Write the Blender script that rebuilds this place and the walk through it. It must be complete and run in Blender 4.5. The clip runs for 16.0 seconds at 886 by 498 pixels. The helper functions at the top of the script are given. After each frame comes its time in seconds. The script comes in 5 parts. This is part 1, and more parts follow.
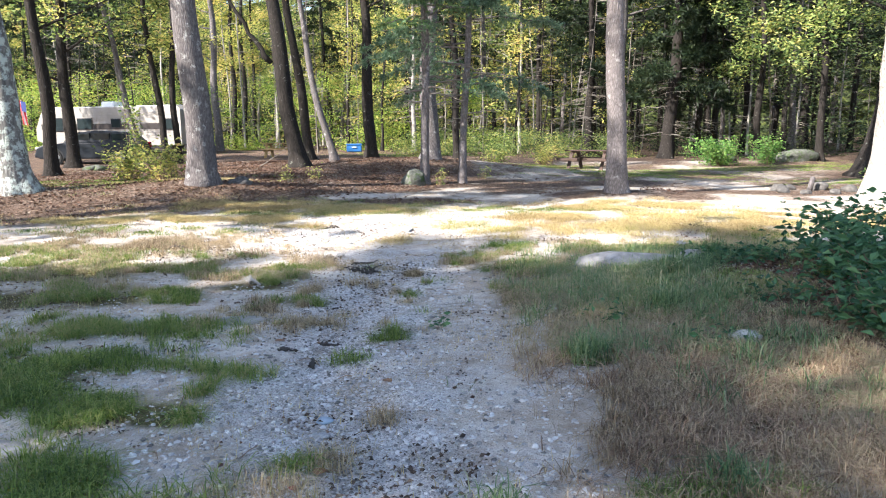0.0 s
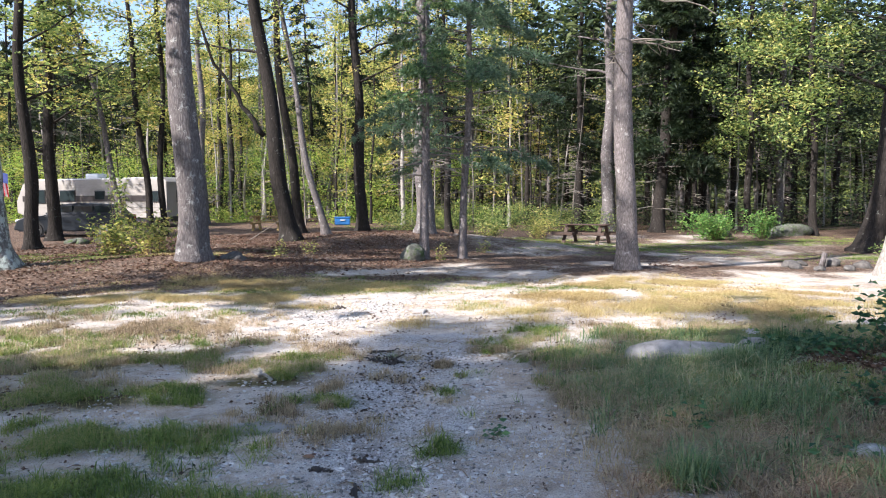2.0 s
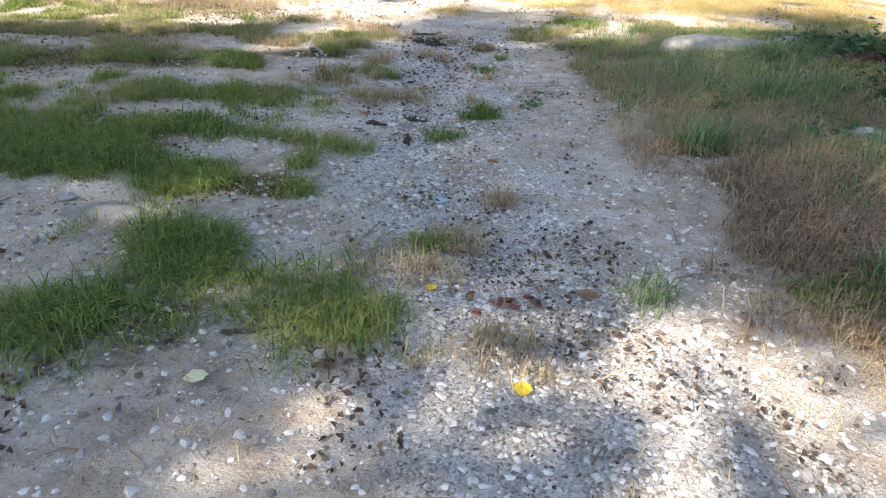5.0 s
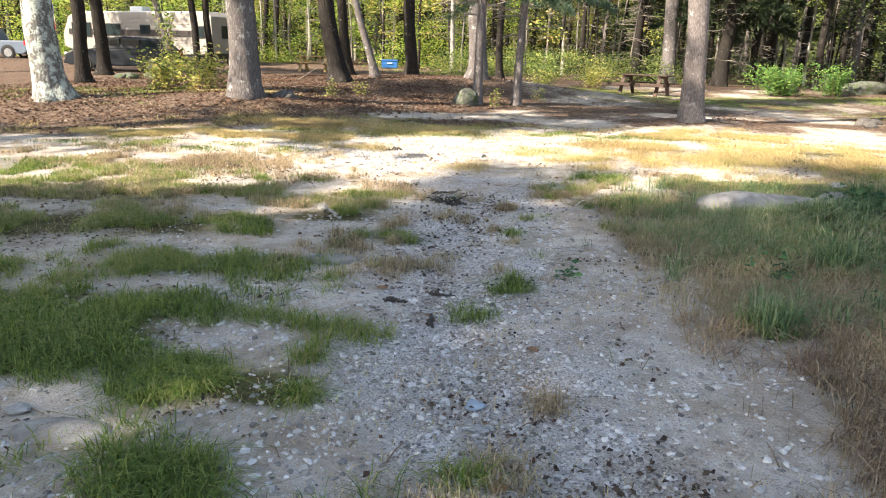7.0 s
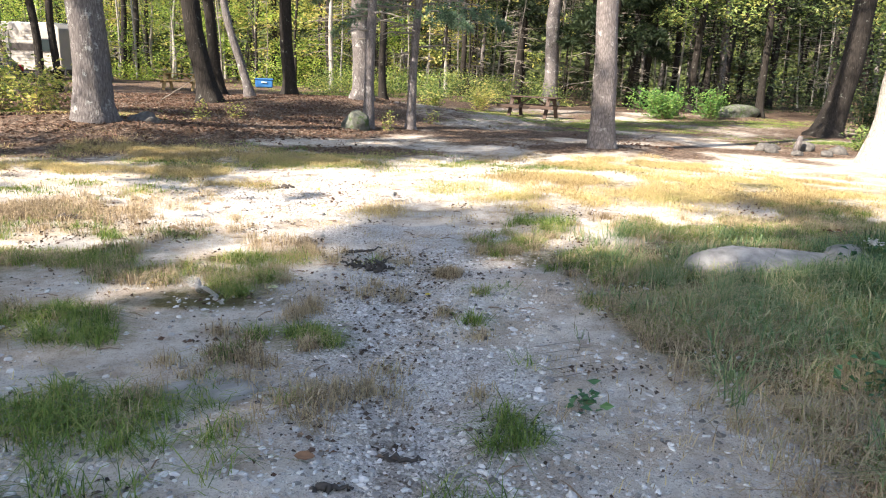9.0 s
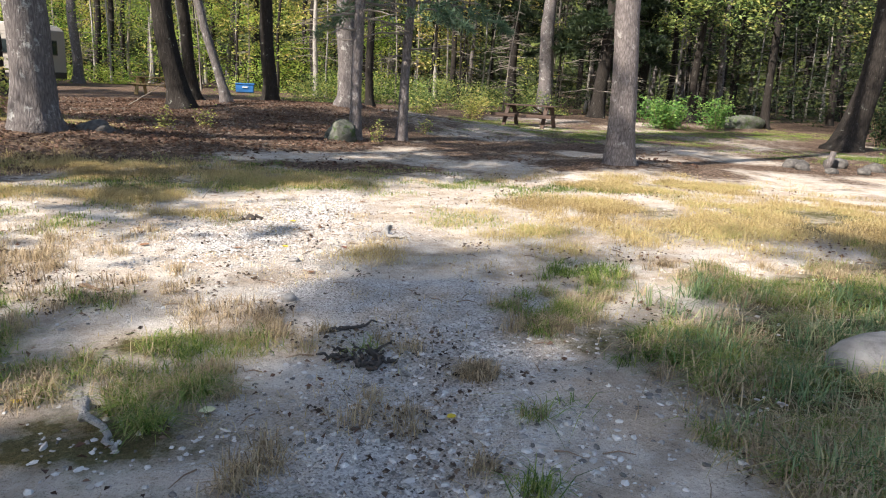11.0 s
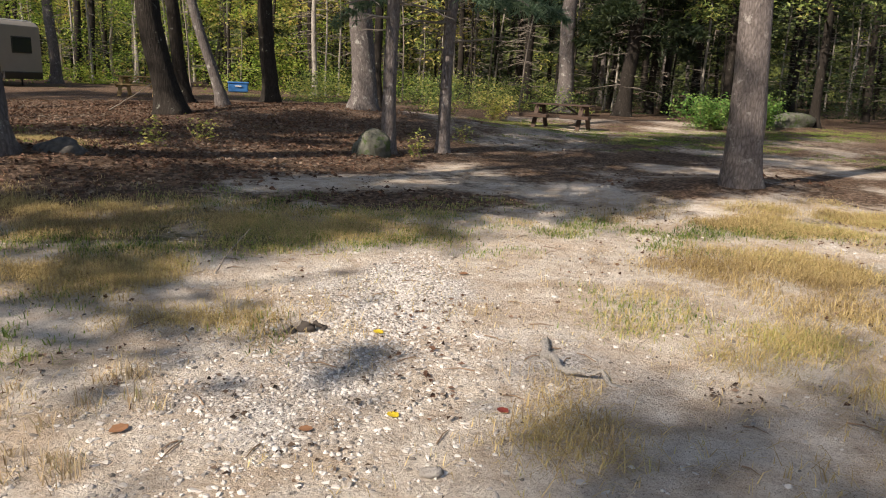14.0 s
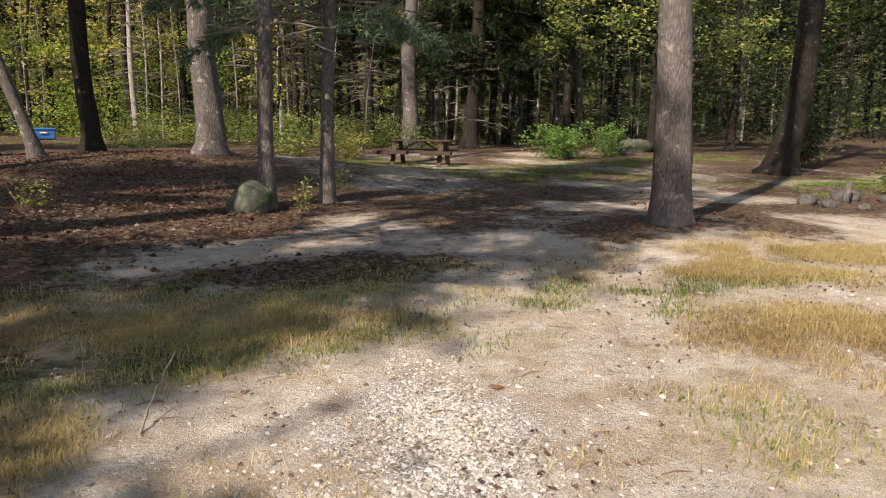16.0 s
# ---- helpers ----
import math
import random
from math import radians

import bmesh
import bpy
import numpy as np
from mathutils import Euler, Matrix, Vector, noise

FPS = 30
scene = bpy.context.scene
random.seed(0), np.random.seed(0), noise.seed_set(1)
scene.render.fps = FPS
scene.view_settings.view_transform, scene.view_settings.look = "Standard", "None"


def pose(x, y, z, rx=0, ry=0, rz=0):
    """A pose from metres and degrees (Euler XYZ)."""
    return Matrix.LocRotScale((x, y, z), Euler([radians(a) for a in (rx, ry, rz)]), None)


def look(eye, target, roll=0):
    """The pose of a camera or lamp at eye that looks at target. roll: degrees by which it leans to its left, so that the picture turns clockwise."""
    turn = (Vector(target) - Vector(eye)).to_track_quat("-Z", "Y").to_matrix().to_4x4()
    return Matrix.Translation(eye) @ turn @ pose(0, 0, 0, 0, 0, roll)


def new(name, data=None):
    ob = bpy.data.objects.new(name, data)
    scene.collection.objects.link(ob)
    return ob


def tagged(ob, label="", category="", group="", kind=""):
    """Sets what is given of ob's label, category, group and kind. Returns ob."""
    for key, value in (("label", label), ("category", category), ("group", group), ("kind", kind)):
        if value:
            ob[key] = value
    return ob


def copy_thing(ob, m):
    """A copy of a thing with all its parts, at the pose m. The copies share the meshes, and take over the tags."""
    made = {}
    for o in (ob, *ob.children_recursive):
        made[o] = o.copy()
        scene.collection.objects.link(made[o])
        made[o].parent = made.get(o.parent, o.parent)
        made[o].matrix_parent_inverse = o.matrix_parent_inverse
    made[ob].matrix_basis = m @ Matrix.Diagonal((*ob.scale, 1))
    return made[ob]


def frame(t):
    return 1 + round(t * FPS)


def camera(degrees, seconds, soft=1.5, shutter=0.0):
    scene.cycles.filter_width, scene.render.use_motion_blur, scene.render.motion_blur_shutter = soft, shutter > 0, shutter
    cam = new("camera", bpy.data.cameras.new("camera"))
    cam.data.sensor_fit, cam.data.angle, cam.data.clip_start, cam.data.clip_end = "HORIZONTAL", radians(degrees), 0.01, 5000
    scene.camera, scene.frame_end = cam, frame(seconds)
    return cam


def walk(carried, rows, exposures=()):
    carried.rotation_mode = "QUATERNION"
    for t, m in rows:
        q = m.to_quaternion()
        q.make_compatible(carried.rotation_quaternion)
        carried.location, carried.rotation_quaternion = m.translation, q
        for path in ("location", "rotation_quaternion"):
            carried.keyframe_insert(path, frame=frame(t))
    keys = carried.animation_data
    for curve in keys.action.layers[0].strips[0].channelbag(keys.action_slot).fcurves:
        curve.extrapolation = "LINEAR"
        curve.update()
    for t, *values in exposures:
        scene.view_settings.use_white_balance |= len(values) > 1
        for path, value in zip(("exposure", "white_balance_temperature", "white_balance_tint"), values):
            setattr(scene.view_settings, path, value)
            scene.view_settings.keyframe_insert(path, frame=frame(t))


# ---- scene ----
cam = camera(63.4, 16.0, 1.1)

PATH = [
    (0, (1.323, -0.863, 1.543), (1.289, 1.11, 1.217), -0.3),
    (0.5, (1.16, -0.442, 1.567), (1.127, 1.542, 1.312), -0.3),
    (1, (1.054, -0.095, 1.583), (1.016, 1.9, 1.443), -0.3),
    (1.5, (0.939, -0.016, 1.591), (0.918, 1.981, 1.486), -0.5),
    (2, (0.81, -0.085, 1.57), (0.829, 1.91, 1.443), -0.1),
    (2.5, (0.798, -0.255, 1.553), (0.815, 1.737, 1.374), 0.7),
    (3, (0.793, -0.407, 1.539), (0.789, 1.572, 1.252), 1.4),
    (3.5, (0.696, -0.532, 1.497), (0.685, 1.424, 1.08), 2.0),
    (4, (0.67, -0.649, 1.459), (0.666, 1.256, 0.852), 2.4),
    (4.2, (0.673, -0.697, 1.448), (0.676, 1.185, 0.768), 2.5),
    (5.2, (0.72, -0.62, 1.44), (0.67, 1.16, 0.53), 2.6),
    (6.3, (0.752, -0.381, 1.447), (0.666, 1.476, 0.710), 2.6),
    (6.5, (0.759, -0.232, 1.475), (0.651, 1.647, 0.798), 1.9),
    (7, (0.589, 0.041, 1.453), (0.5, 1.966, 0.916), 1.6),
    (7.5, (0.47, 0.504, 1.409), (0.41, 2.438, 0.901), 1.1),
    (8, (0.311, 0.934, 1.381), (0.336, 2.871, 0.882), 1.4),
    (8.5, (0.208, 1.287, 1.408), (0.377, 3.218, 0.915), 1.9),
    (8.7, (0.199, 1.495, 1.416), (0.407, 3.425, 0.933), 2.1),
    (10.8, (0.192, 3.385, 1.393), (0.500, 5.307, 0.935), 2.8),
    (11, (0.197, 3.576, 1.379), (0.484, 5.503, 0.924), 2.9),
    (11.5, (0.153, 4.126, 1.411), (0.375, 6.063, 0.965), 2.9),
    (12, (0.018, 4.642, 1.413), (0.207, 6.584, 0.973), 2.9),
    (12.5, (-0.067, 5.196, 1.404), (0.118, 7.137, 0.957), 2.8),
    (13, (-0.192, 5.72, 1.4), (0.023, 7.654, 0.938), 2.8),
    (13.5, (-0.324, 6.181, 1.385), (-0.064, 8.107, 0.913), 2.8),
    (14, (-0.512, 6.628, 1.402), (-0.197, 8.547, 0.936), 2.4),
    (14.5, (-0.691, 7.089, 1.394), (-0.311, 9.002, 0.948), 1.9),
    (15, (-0.875, 7.572, 1.419), (-0.403, 9.471, 1.003), 1.4),
    (15.5, (-1.096, 7.982, 1.426), (-0.497, 9.851, 1.043), 0.9),
    (16, (-1.225, 8.329, 1.437), (-0.458, 10.139, 1.073), 0.6),
]
EXPOSURES = [(0.0, 1.8, 6250, 13), (1.5, 1.32, 6150, 16), (2.5, 1.42, 6100, 16), (4.0, 1.68, 6450, 14), (6.5, 1.78, 7350, 12), (8.5, 1.8, 7000, 13), (11.0, 1.15, 6650, 13), (12.5, 0.62, 7050, 14), (16.0, 0.48, 7500, 17)]
walk(cam, [(t, look(eye, target, roll)) for t, eye, target, roll in PATH], EXPOSURES)

# ---- light ----
SUN = Vector((-0.63, -0.43, 0.62)).normalized()  # towards the sun
world = bpy.data.worlds.new("sky")
scene.world = world
world.use_nodes = True
wn = world.node_tree.nodes
sky = wn.new("ShaderNodeTexSky")
sky.sky_type, sky.sun_disc = "NISHITA", False
sky.sun_elevation = math.asin(SUN.z)
sky.sun_rotation = math.atan2(SUN.x, SUN.y)
world.node_tree.links.new(sky.outputs[0], wn["Background"].inputs[0])
wn["Background"].inputs[1].default_value = 0.115
sun_data = bpy.data.lights.new("sun", "SUN")
sun_data.energy, sun_data.angle, sun_data.color = 5.0, radians(0.55), (1.0, 0.93, 0.82)
sun = new("sun", sun_data)
sun.matrix_world = look(SUN * 60, (0, 0, 0))

# ---- building helpers ----
RNG = np.random.default_rng(7)


def mesh_np(name, verts, groups, mat, smooth=False):
    """A mesh from arrays: vertices, and groups of faces with the same number of corners."""
    me = bpy.data.meshes.new(name)
    verts = np.asarray(verts, dtype=np.float32).reshape(-1, 3)
    groups = [np.asarray(g, dtype=np.int32) for g in groups if len(g)]
    me.vertices.add(len(verts))
    me.vertices.foreach_set("co", verts.ravel())
    loops = np.concatenate([g.ravel() for g in groups])
    sizes = np.concatenate([np.full(len(g), g.shape[1], dtype=np.int32) for g in groups])
    me.loops.add(len(loops))
    me.loops.foreach_set("vertex_index", loops)
    me.polygons.add(len(sizes))
    me.polygons.foreach_set("loop_start", np.concatenate([[0], np.cumsum(sizes)[:-1]]).astype(np.int32))
    me.polygons.foreach_set("use_smooth", np.full(len(sizes), smooth))
    me.update(calc_edges=True)
    if mat:
        me.materials.append(mat)
    return me


def part(name, bm, material, parent, label=""):
    """One mesh object under a thing or a part, from a bmesh or a mesh."""
    me = bm
    if isinstance(bm, bmesh.types.BMesh):
        me = bpy.data.meshes.new(name)
        bm.normal_update()
        bm.to_mesh(me)
        bm.free()
        me.materials.append(material)
    ob = new(name, me)
    ob.parent = parent
    if label:
        tagged(ob, label=label)
    return ob


def empty(name, m, label, category, group="", kind=""):
    ob = new(name)
    ob.matrix_world = m
    return tagged(ob, label, category, group, kind)


def box(sx, sy, sz, at=(0, 0, 0), bevel=0.006, turn=None, segments=1):
    bm = bmesh.new()
    bmesh.ops.create_cube(bm, size=1)
    bmesh.ops.scale(bm, vec=(sx, sy, sz), verts=bm.verts)
    if bevel:
        bmesh.ops.bevel(bm, geom=bm.edges[:], offset=bevel, segments=segments, affect="EDGES", profile=0.5)
    if turn:
        bmesh.ops.transform(bm, matrix=turn, verts=bm.verts)
    bmesh.ops.translate(bm, vec=at, verts=bm.verts)
    return bm


def beam(a, b, w, h, bevel=0.004):
    """A board of section w by h from a to b."""
    a, b = Vector(a), Vector(b)
    q = (b - a).to_track_quat("X", "Z").to_matrix().to_4x4()
    return box((b - a).length, w, h, (a + b) / 2, bevel, q)


def cyl(r1, r2, h, at=(0, 0, 0), turn=None, sides=20, bevel=0.0):
    bm = bmesh.new()
    bmesh.ops.create_cone(bm, cap_ends=True, segments=sides, radius1=r1, radius2=r2, depth=h)
    if bevel:
        bmesh.ops.bevel(bm, geom=[e for e in bm.edges if len(e.link_faces) == 2 and any(len(f.verts) > 4 for f in e.link_faces)],
                        offset=bevel, segments=2, affect="EDGES", profile=0.5)
    if turn:
        bmesh.ops.transform(bm, matrix=turn, verts=bm.verts)
    bmesh.ops.translate(bm, vec=at, verts=bm.verts)
    for f in bm.faces:
        f.smooth = len(f.verts) == 4
    return bm


def noise2(x, y, scale, seed=0):
    """Smooth value noise on arrays, -1 to 1."""
    rng = np.random.default_rng(seed)
    table = rng.uniform(-1, 1, (64, 64))
    u, v = np.asarray(x) / scale + 500, np.asarray(y) / scale + 500
    i, j = np.floor(u).astype(int), np.floor(v).astype(int)
    fu, fv = u - i, v - j
    fu, fv = fu * fu * (3 - 2 * fu), fv * fv * (3 - 2 * fv)
    a, b = table[i % 64, j % 64], table[(i + 1) % 64, j % 64]
    c, d = table[i % 64, (j + 1) % 64], table[(i + 1) % 64, (j + 1) % 64]
    return (a * (1 - fu) + b * fu) * (1 - fv) + (c * (1 - fu) + d * fu) * fv


def fbm(x, y, scale, seed=0, octaves=3):
    return sum(noise2(x, y, scale / 2 ** k, seed + k) / 2 ** k for k in range(octaves)) / 1.75


def bump(x, y, cx, cy, sx, sy):
    return np.exp(-((x - cx) / sx) ** 2 - ((y - cy) / sy) ** 2)


def gully_x(y):
    return 0.75 + 0.28 * np.sin(y * 0.9 + 0.6) - 0.06 * (y - 3)


def ground_z(x, y):
    x, y = np.asarray(x, dtype=float), np.asarray(y, dtype=float)
    z = 0.30 * bump(x, y, -5.5, 19, 5.0, 4.5) + 0.42 * bump(x, y, 0.2, 27, 5.0, 4.0) + 0.18 * bump(x, y, -5, 30, 6, 5)
    z = z + 0.30 / (1 + np.exp(-(y - 36) / 3.0)) * (1 / (1 + np.exp((x - 2) / 4)))
    z = z + 0.25 * bump(x, y, 4.4, 5.6, 1.9, 2.2) + 0.06 * bump(x, y, 6.5, 10.5, 4, 2)
    z = z + 0.22 * bump(x, y, 16.6, 32, 2.2, 1.2)
    z = z + 0.14 * bump(x, y, 5.2, 15.9, 1.8, 1.3) + 0.20 * bump(x, y, -4.6, 15.9, 2.0, 1.5) + 0.14 * bump(x, y, -8.5, 15.3, 2.0, 1.5)
    z = z - 0.17 * bump(x, y, 7, 29.5, 3.5, 4)
    z = z - 0.05 * bump(x, y, gully_x(y), 4.5, 0.28, 3.2)
    z = z + 0.035 * fbm(x, y, 2.2, 3) + 0.012 * fbm(x, y, 0.35, 11)
    far = np.clip((np.hypot(x, y - 20) - 60) / 120, 0, 1)
    return z + 2.0 * far * far


def gz(x, y):
    return float(ground_z(x, y))


# ---- materials ----
def node_mat(name):
    m = bpy.data.materials.new(name)
    m.use_nodes = True
    nt = m.node_tree
    return m, nt, nt.nodes["Principled BSDF"]


def add(nt, kind, **values):
    n = nt.nodes.new(kind)
    for k, v in values.items():
        if k in n.inputs:
            n.inputs[k].default_value = v
    return n


def ramp(nt, fac, stops):
    n = nt.nodes.new("ShaderNodeValToRGB")
    el = n.color_ramp.elements
    while len(el) < len(stops):
        el.new(0.5)
    for e, (p, c) in zip(el, stops):
        e.position, e.color = p, (*c, 1)
    nt.links.new(fac, n.inputs[0])
    return n.outputs[0]


def mix(nt, fac, a, b, mode="MIX"):
    n = nt.nodes.new("ShaderNodeMix")
    n.data_type, n.blend_type = "RGBA", mode
    for sock, v in ((n.inputs[0], fac), (n.inputs[6], a), (n.inputs[7], b)):
        if isinstance(v, bpy.types.NodeSocket):
            nt.links.new(v, sock)
        else:
            sock.default_value = v if isinstance(v, float) else (*v, 1)
    return n.outputs[2]


def math_node(nt, op, a, b=0.0, clamp=False):
    n = nt.nodes.new("ShaderNodeMath")
    n.operation, n.use_clamp = op, clamp
    for sock, v in zip(n.inputs, (a, b)):
        if isinstance(v, bpy.types.NodeSocket):
            nt.links.new(v, sock)
        else:
            sock.default_value = v
    return n.outputs[0]


def coords(nt, scale=(1, 1, 1), kind="Object"):
    tc = nt.nodes.new("ShaderNodeTexCoord")
    mp = nt.nodes.new("ShaderNodeMapping")
    mp.inputs["Scale"].default_value = scale
    nt.links.new(tc.outputs[kind], mp.inputs[0])
    return mp.outputs[0]


def tex(nt, kind, vec, **values):
    n = add(nt, kind, **values)
    nt.links.new(vec, n.inputs["Vector"])
    return n


def bump_to(nt, height, bsdf, strength, distance):
    n = add(nt, "ShaderNodeBump", Strength=strength, Distance=distance)
    nt.links.new(height, n.inputs["Height"])
    nt.links.new(n.outputs[0], bsdf.inputs["Normal"])


def bark_mat(name, dark, light, lichen=None, amount=0.0, ridge=9.0, stretch=0.22):
    m, nt, b = node_mat(name)
    v = coords(nt, (ridge, ridge, ridge * stretch))
    warp = tex(nt, "ShaderNodeTexNoise", v, Scale=0.8, Detail=5.0)
    vor = tex(nt, "ShaderNodeTexVoronoi", mix(nt, 0.35, v, warp.outputs["Color"], "ADD"), Scale=1.6)
    vor.feature = "DISTANCE_TO_EDGE"
    n1 = tex(nt, "ShaderNodeTexNoise", v, Scale=2.1, Detail=9.0, Roughness=0.75)
    n2 = tex(nt, "ShaderNodeTexNoise", coords(nt), Scale=2.2, Detail=4.0)
    h = math_node(nt, "ADD", math_node(nt, "MULTIPLY", vor.outputs[0], 0.8), math_node(nt, "MULTIPLY", n1.outputs[0], 1.1))
    c = ramp(nt, h, [(0.42, dark), (0.64, tuple((a + d) / 2 for a, d in zip(dark, light))), (0.86, light)])
    c = mix(nt, math_node(nt, "MULTIPLY", n2.outputs[0], 0.7), c, tuple(0.6 * a for a in light))
    if lichen:
        n3 = tex(nt, "ShaderNodeTexNoise", coords(nt), Scale=5.5, Detail=9.0, Roughness=0.75)
        lo = 0.62 - 0.14 * amount
        c = mix(nt, ramp(nt, n3.outputs[0], [(lo, (0, 0, 0)), (lo + 0.07, (1, 1, 1))]), c, lichen)
    nt.links.new(c, b.inputs["Base Color"])
    b.inputs["Roughness"].default_value = 0.92
    b.inputs["Specular IOR Level"].default_value = 0.2
    bump_to(nt, h, b, 1.0, 0.03)
    return m


def leaf_mat(name, stops, trans=0.45, rough=0.55):
    """Thin leaves: each leaf takes its own tone; broad noise stands in for lit and shaded clumps."""
    m, nt, b = node_mat(name)
    geo = nt.nodes.new("ShaderNodeNewGeometry")
    n = tex(nt, "ShaderNodeTexNoise", coords(nt), Scale=0.55, Detail=3.0)
    f = math_node(nt, "ADD", math_node(nt, "MULTIPLY", geo.outputs["Random Per Island"], 0.7), math_node(nt, "MULTIPLY", math_node(nt, "SUBTRACT", n.outputs[0], 0.36), 1.3), True)
    c = ramp(nt, f, stops)
    nt.links.new(c, b.inputs["Base Color"])
    b.inputs["Roughness"].default_value = rough
    b.inputs["Specular IOR Level"].default_value = 0.3
    tr = add(nt, "ShaderNodeBsdfTranslucent")
    nt.links.new(mix(nt, 1.0, c, (1.0, 1.0, 0.75), "MULTIPLY"), tr.inputs[0])
    ms = add(nt, "ShaderNodeMixShader")
    ms.inputs[0].default_value = trans
    nt.links.new(b.outputs[0], ms.inputs[1])
    nt.links.new(tr.outputs[0], ms.inputs[2])
    nt.links.new(ms.outputs[0], nt.nodes["Material Output"].inputs[0])
    return m


def plain_mat(name, color, rough=0.5, metal=0.0, grain=6.0, vary=0.25, bumpy=0.15):
    m, nt, b = node_mat(name)
    n = tex(nt, "ShaderNodeTexNoise", coords(nt), Scale=grain, Detail=6.0)
    n2 = tex(nt, "ShaderNodeTexNoise", coords(nt), Scale=grain * 9, Detail=3.0)
    f = math_node(nt, "ADD", math_node(nt, "MULTIPLY", n.outputs[0], 0.7), math_node(nt, "MULTIPLY", n2.outputs[0], 0.3))
    c = ramp(nt, f, [(0.3, tuple(a * (1 - vary) for a in color)), (0.7, tuple(min(1, a * (1 + vary * 0.6)) for a in color))])
    nt.links.new(c, b.inputs["Base Color"])
    b.inputs["Roughness"].default_value, b.inputs["Metallic"].default_value = rough, metal
    if bumpy:
        bump_to(nt, n2.outputs[0], b, bumpy, 0.01)
    return m


def wood_mat(name, dark, light):
    m, nt, b = node_mat(name)
    v = coords(nt, (1.5, 22, 22))
    n = tex(nt, "ShaderNodeTexNoise", v, Scale=1.6, Detail=7.0, Distortion=0.6)
    n2 = tex(nt, "ShaderNodeTexNoise", coords(nt), Scale=3.0, Detail=4.0)
    c = ramp(nt, n.outputs[0], [(0.3, dark), (0.7, light)])
    c = mix(nt, math_node(nt, "MULTIPLY", n2.outputs[0], 0.6), c, tuple(a * 0.6 for a in light))
    nt.links.new(c, b.inputs["Base Color"])
    b.inputs["Roughness"].default_value = 0.8
    bump_to(nt, n.outputs[0], b, 0.4, 0.006)
    return m


def ground_mat():
    """Sandy gravel, with leaf litter, short turf and black soil where the masks say; soil also deepens the far lane's
    shade.
    """
    m, nt, b = node_mat("ground")
    v = coords(nt)
    big = tex(nt, "ShaderNodeTexNoise", v, Scale=0.9, Detail=6.0, Roughness=0.65)
    fine = tex(nt, "ShaderNodeTexNoise", v, Scale=38.0, Detail=6.0, Roughness=0.75)
    mid = tex(nt, "ShaderNodeTexNoise", v, Scale=7.0, Detail=7.0, Roughness=0.7)
    grit = tex(nt, "ShaderNodeTexVoronoi", v, Scale=105.0)
    grit2 = tex(nt, "ShaderNodeTexVoronoi", v, Scale=24.0)
    sand = ramp(nt, mid.outputs[0], [(0.3, (0.46, 0.41, 0.36)), (0.5, (0.66, 0.61, 0.55)), (0.7, (0.76, 0.715, 0.655))])
    stones = ramp(nt, grit.outputs["Color"], [(0.05, (0.15, 0.14, 0.135)), (0.35, (0.54, 0.525, 0.515)), (0.9, (0.80, 0.79, 0.775))])
    att = {}
    for k in ("litter", "turf", "gravel", "soil"):
        a = nt.nodes.new("ShaderNodeAttribute")
        a.attribute_name = k
        att[k] = a.outputs["Fac"]
    sharp = lambda mask, lo, hi, n: ramp(nt, math_node(nt, "ADD", mask, math_node(nt, "MULTIPLY", math_node(nt, "SUBTRACT", n, 0.5), 0.9)), [(lo, (0, 0, 0)), (hi, (1, 1, 1))])
    c = mix(nt, sharp(att["gravel"], 0.35, 0.6, fine.outputs[0]), sand, stones)
    c = mix(nt, ramp(nt, fine.outputs[0], [(0.63, (0, 0, 0)), (0.71, (0.85, 0.85, 0.85))]), c, (0.085, 0.07, 0.06))
    debris = tex(nt, "ShaderNodeTexNoise", v, Scale=3.2, Detail=8.0, Roughness=0.8)
    c = mix(nt, ramp(nt, debris.outputs[0], [(0.60, (0, 0, 0)), (0.69, (0.75, 0.75, 0.75))]), c, (0.15, 0.12, 0.095))
    soilc = ramp(nt, fine.outputs[0], [(0.3, (0.05, 0.042, 0.036)), (0.7, (0.2, 0.17, 0.145))])
    c = mix(nt, sharp(att["soil"], 0.42, 0.62, mid.outputs[0]), c, soilc)
    turfc = ramp(nt, fine.outputs[0], [(0.3, (0.065, 0.075, 0.03)), (0.55, (0.15, 0.135, 0.065)), (0.75, (0.30, 0.24, 0.14))])
    c = mix(nt, sharp(att["turf"], 0.4, 0.7, mid.outputs[0]), c, turfc)
    lit = ramp(nt, grit2.outputs["Color"], [(0.1, (0.055, 0.04, 0.032)), (0.5, (0.13, 0.092, 0.07)), (0.9, (0.28, 0.21, 0.165))])
    c = mix(nt, sharp(att["litter"], 0.38, 0.62, mid.outputs[0]), c, lit)
    c = mix(nt, ramp(nt, big.outputs[0], [(0.35, (0.35, 0.35, 0.35)), (0.6, (0, 0, 0))]), c, (0.60, 0.58, 0.56), "MULTIPLY")
    stain = tex(nt, "ShaderNodeTexNoise", v, Scale=2.3, Detail=9.0, Roughness=0.72)
    c = mix(nt, ramp(nt, stain.outputs[0], [(0.42, (0.9, 0.9, 0.9)), (0.58, (0, 0, 0))]), c, (0.76, 0.68, 0.60), "MULTIPLY")
    speck = tex(nt, "ShaderNodeTexNoise", v, Scale=95.0, Detail=4.0, Roughness=0.7)
    c = mix(nt, 1.0, c, ramp(nt, speck.outputs[0], [(0.32, (0.4, 0.38, 0.36)), (0.44, (0.95, 0.94, 0.93)), (0.68, (1.0, 1.0, 1.0))]), "MULTIPLY")
    nt.links.new(c, b.inputs["Base Color"])
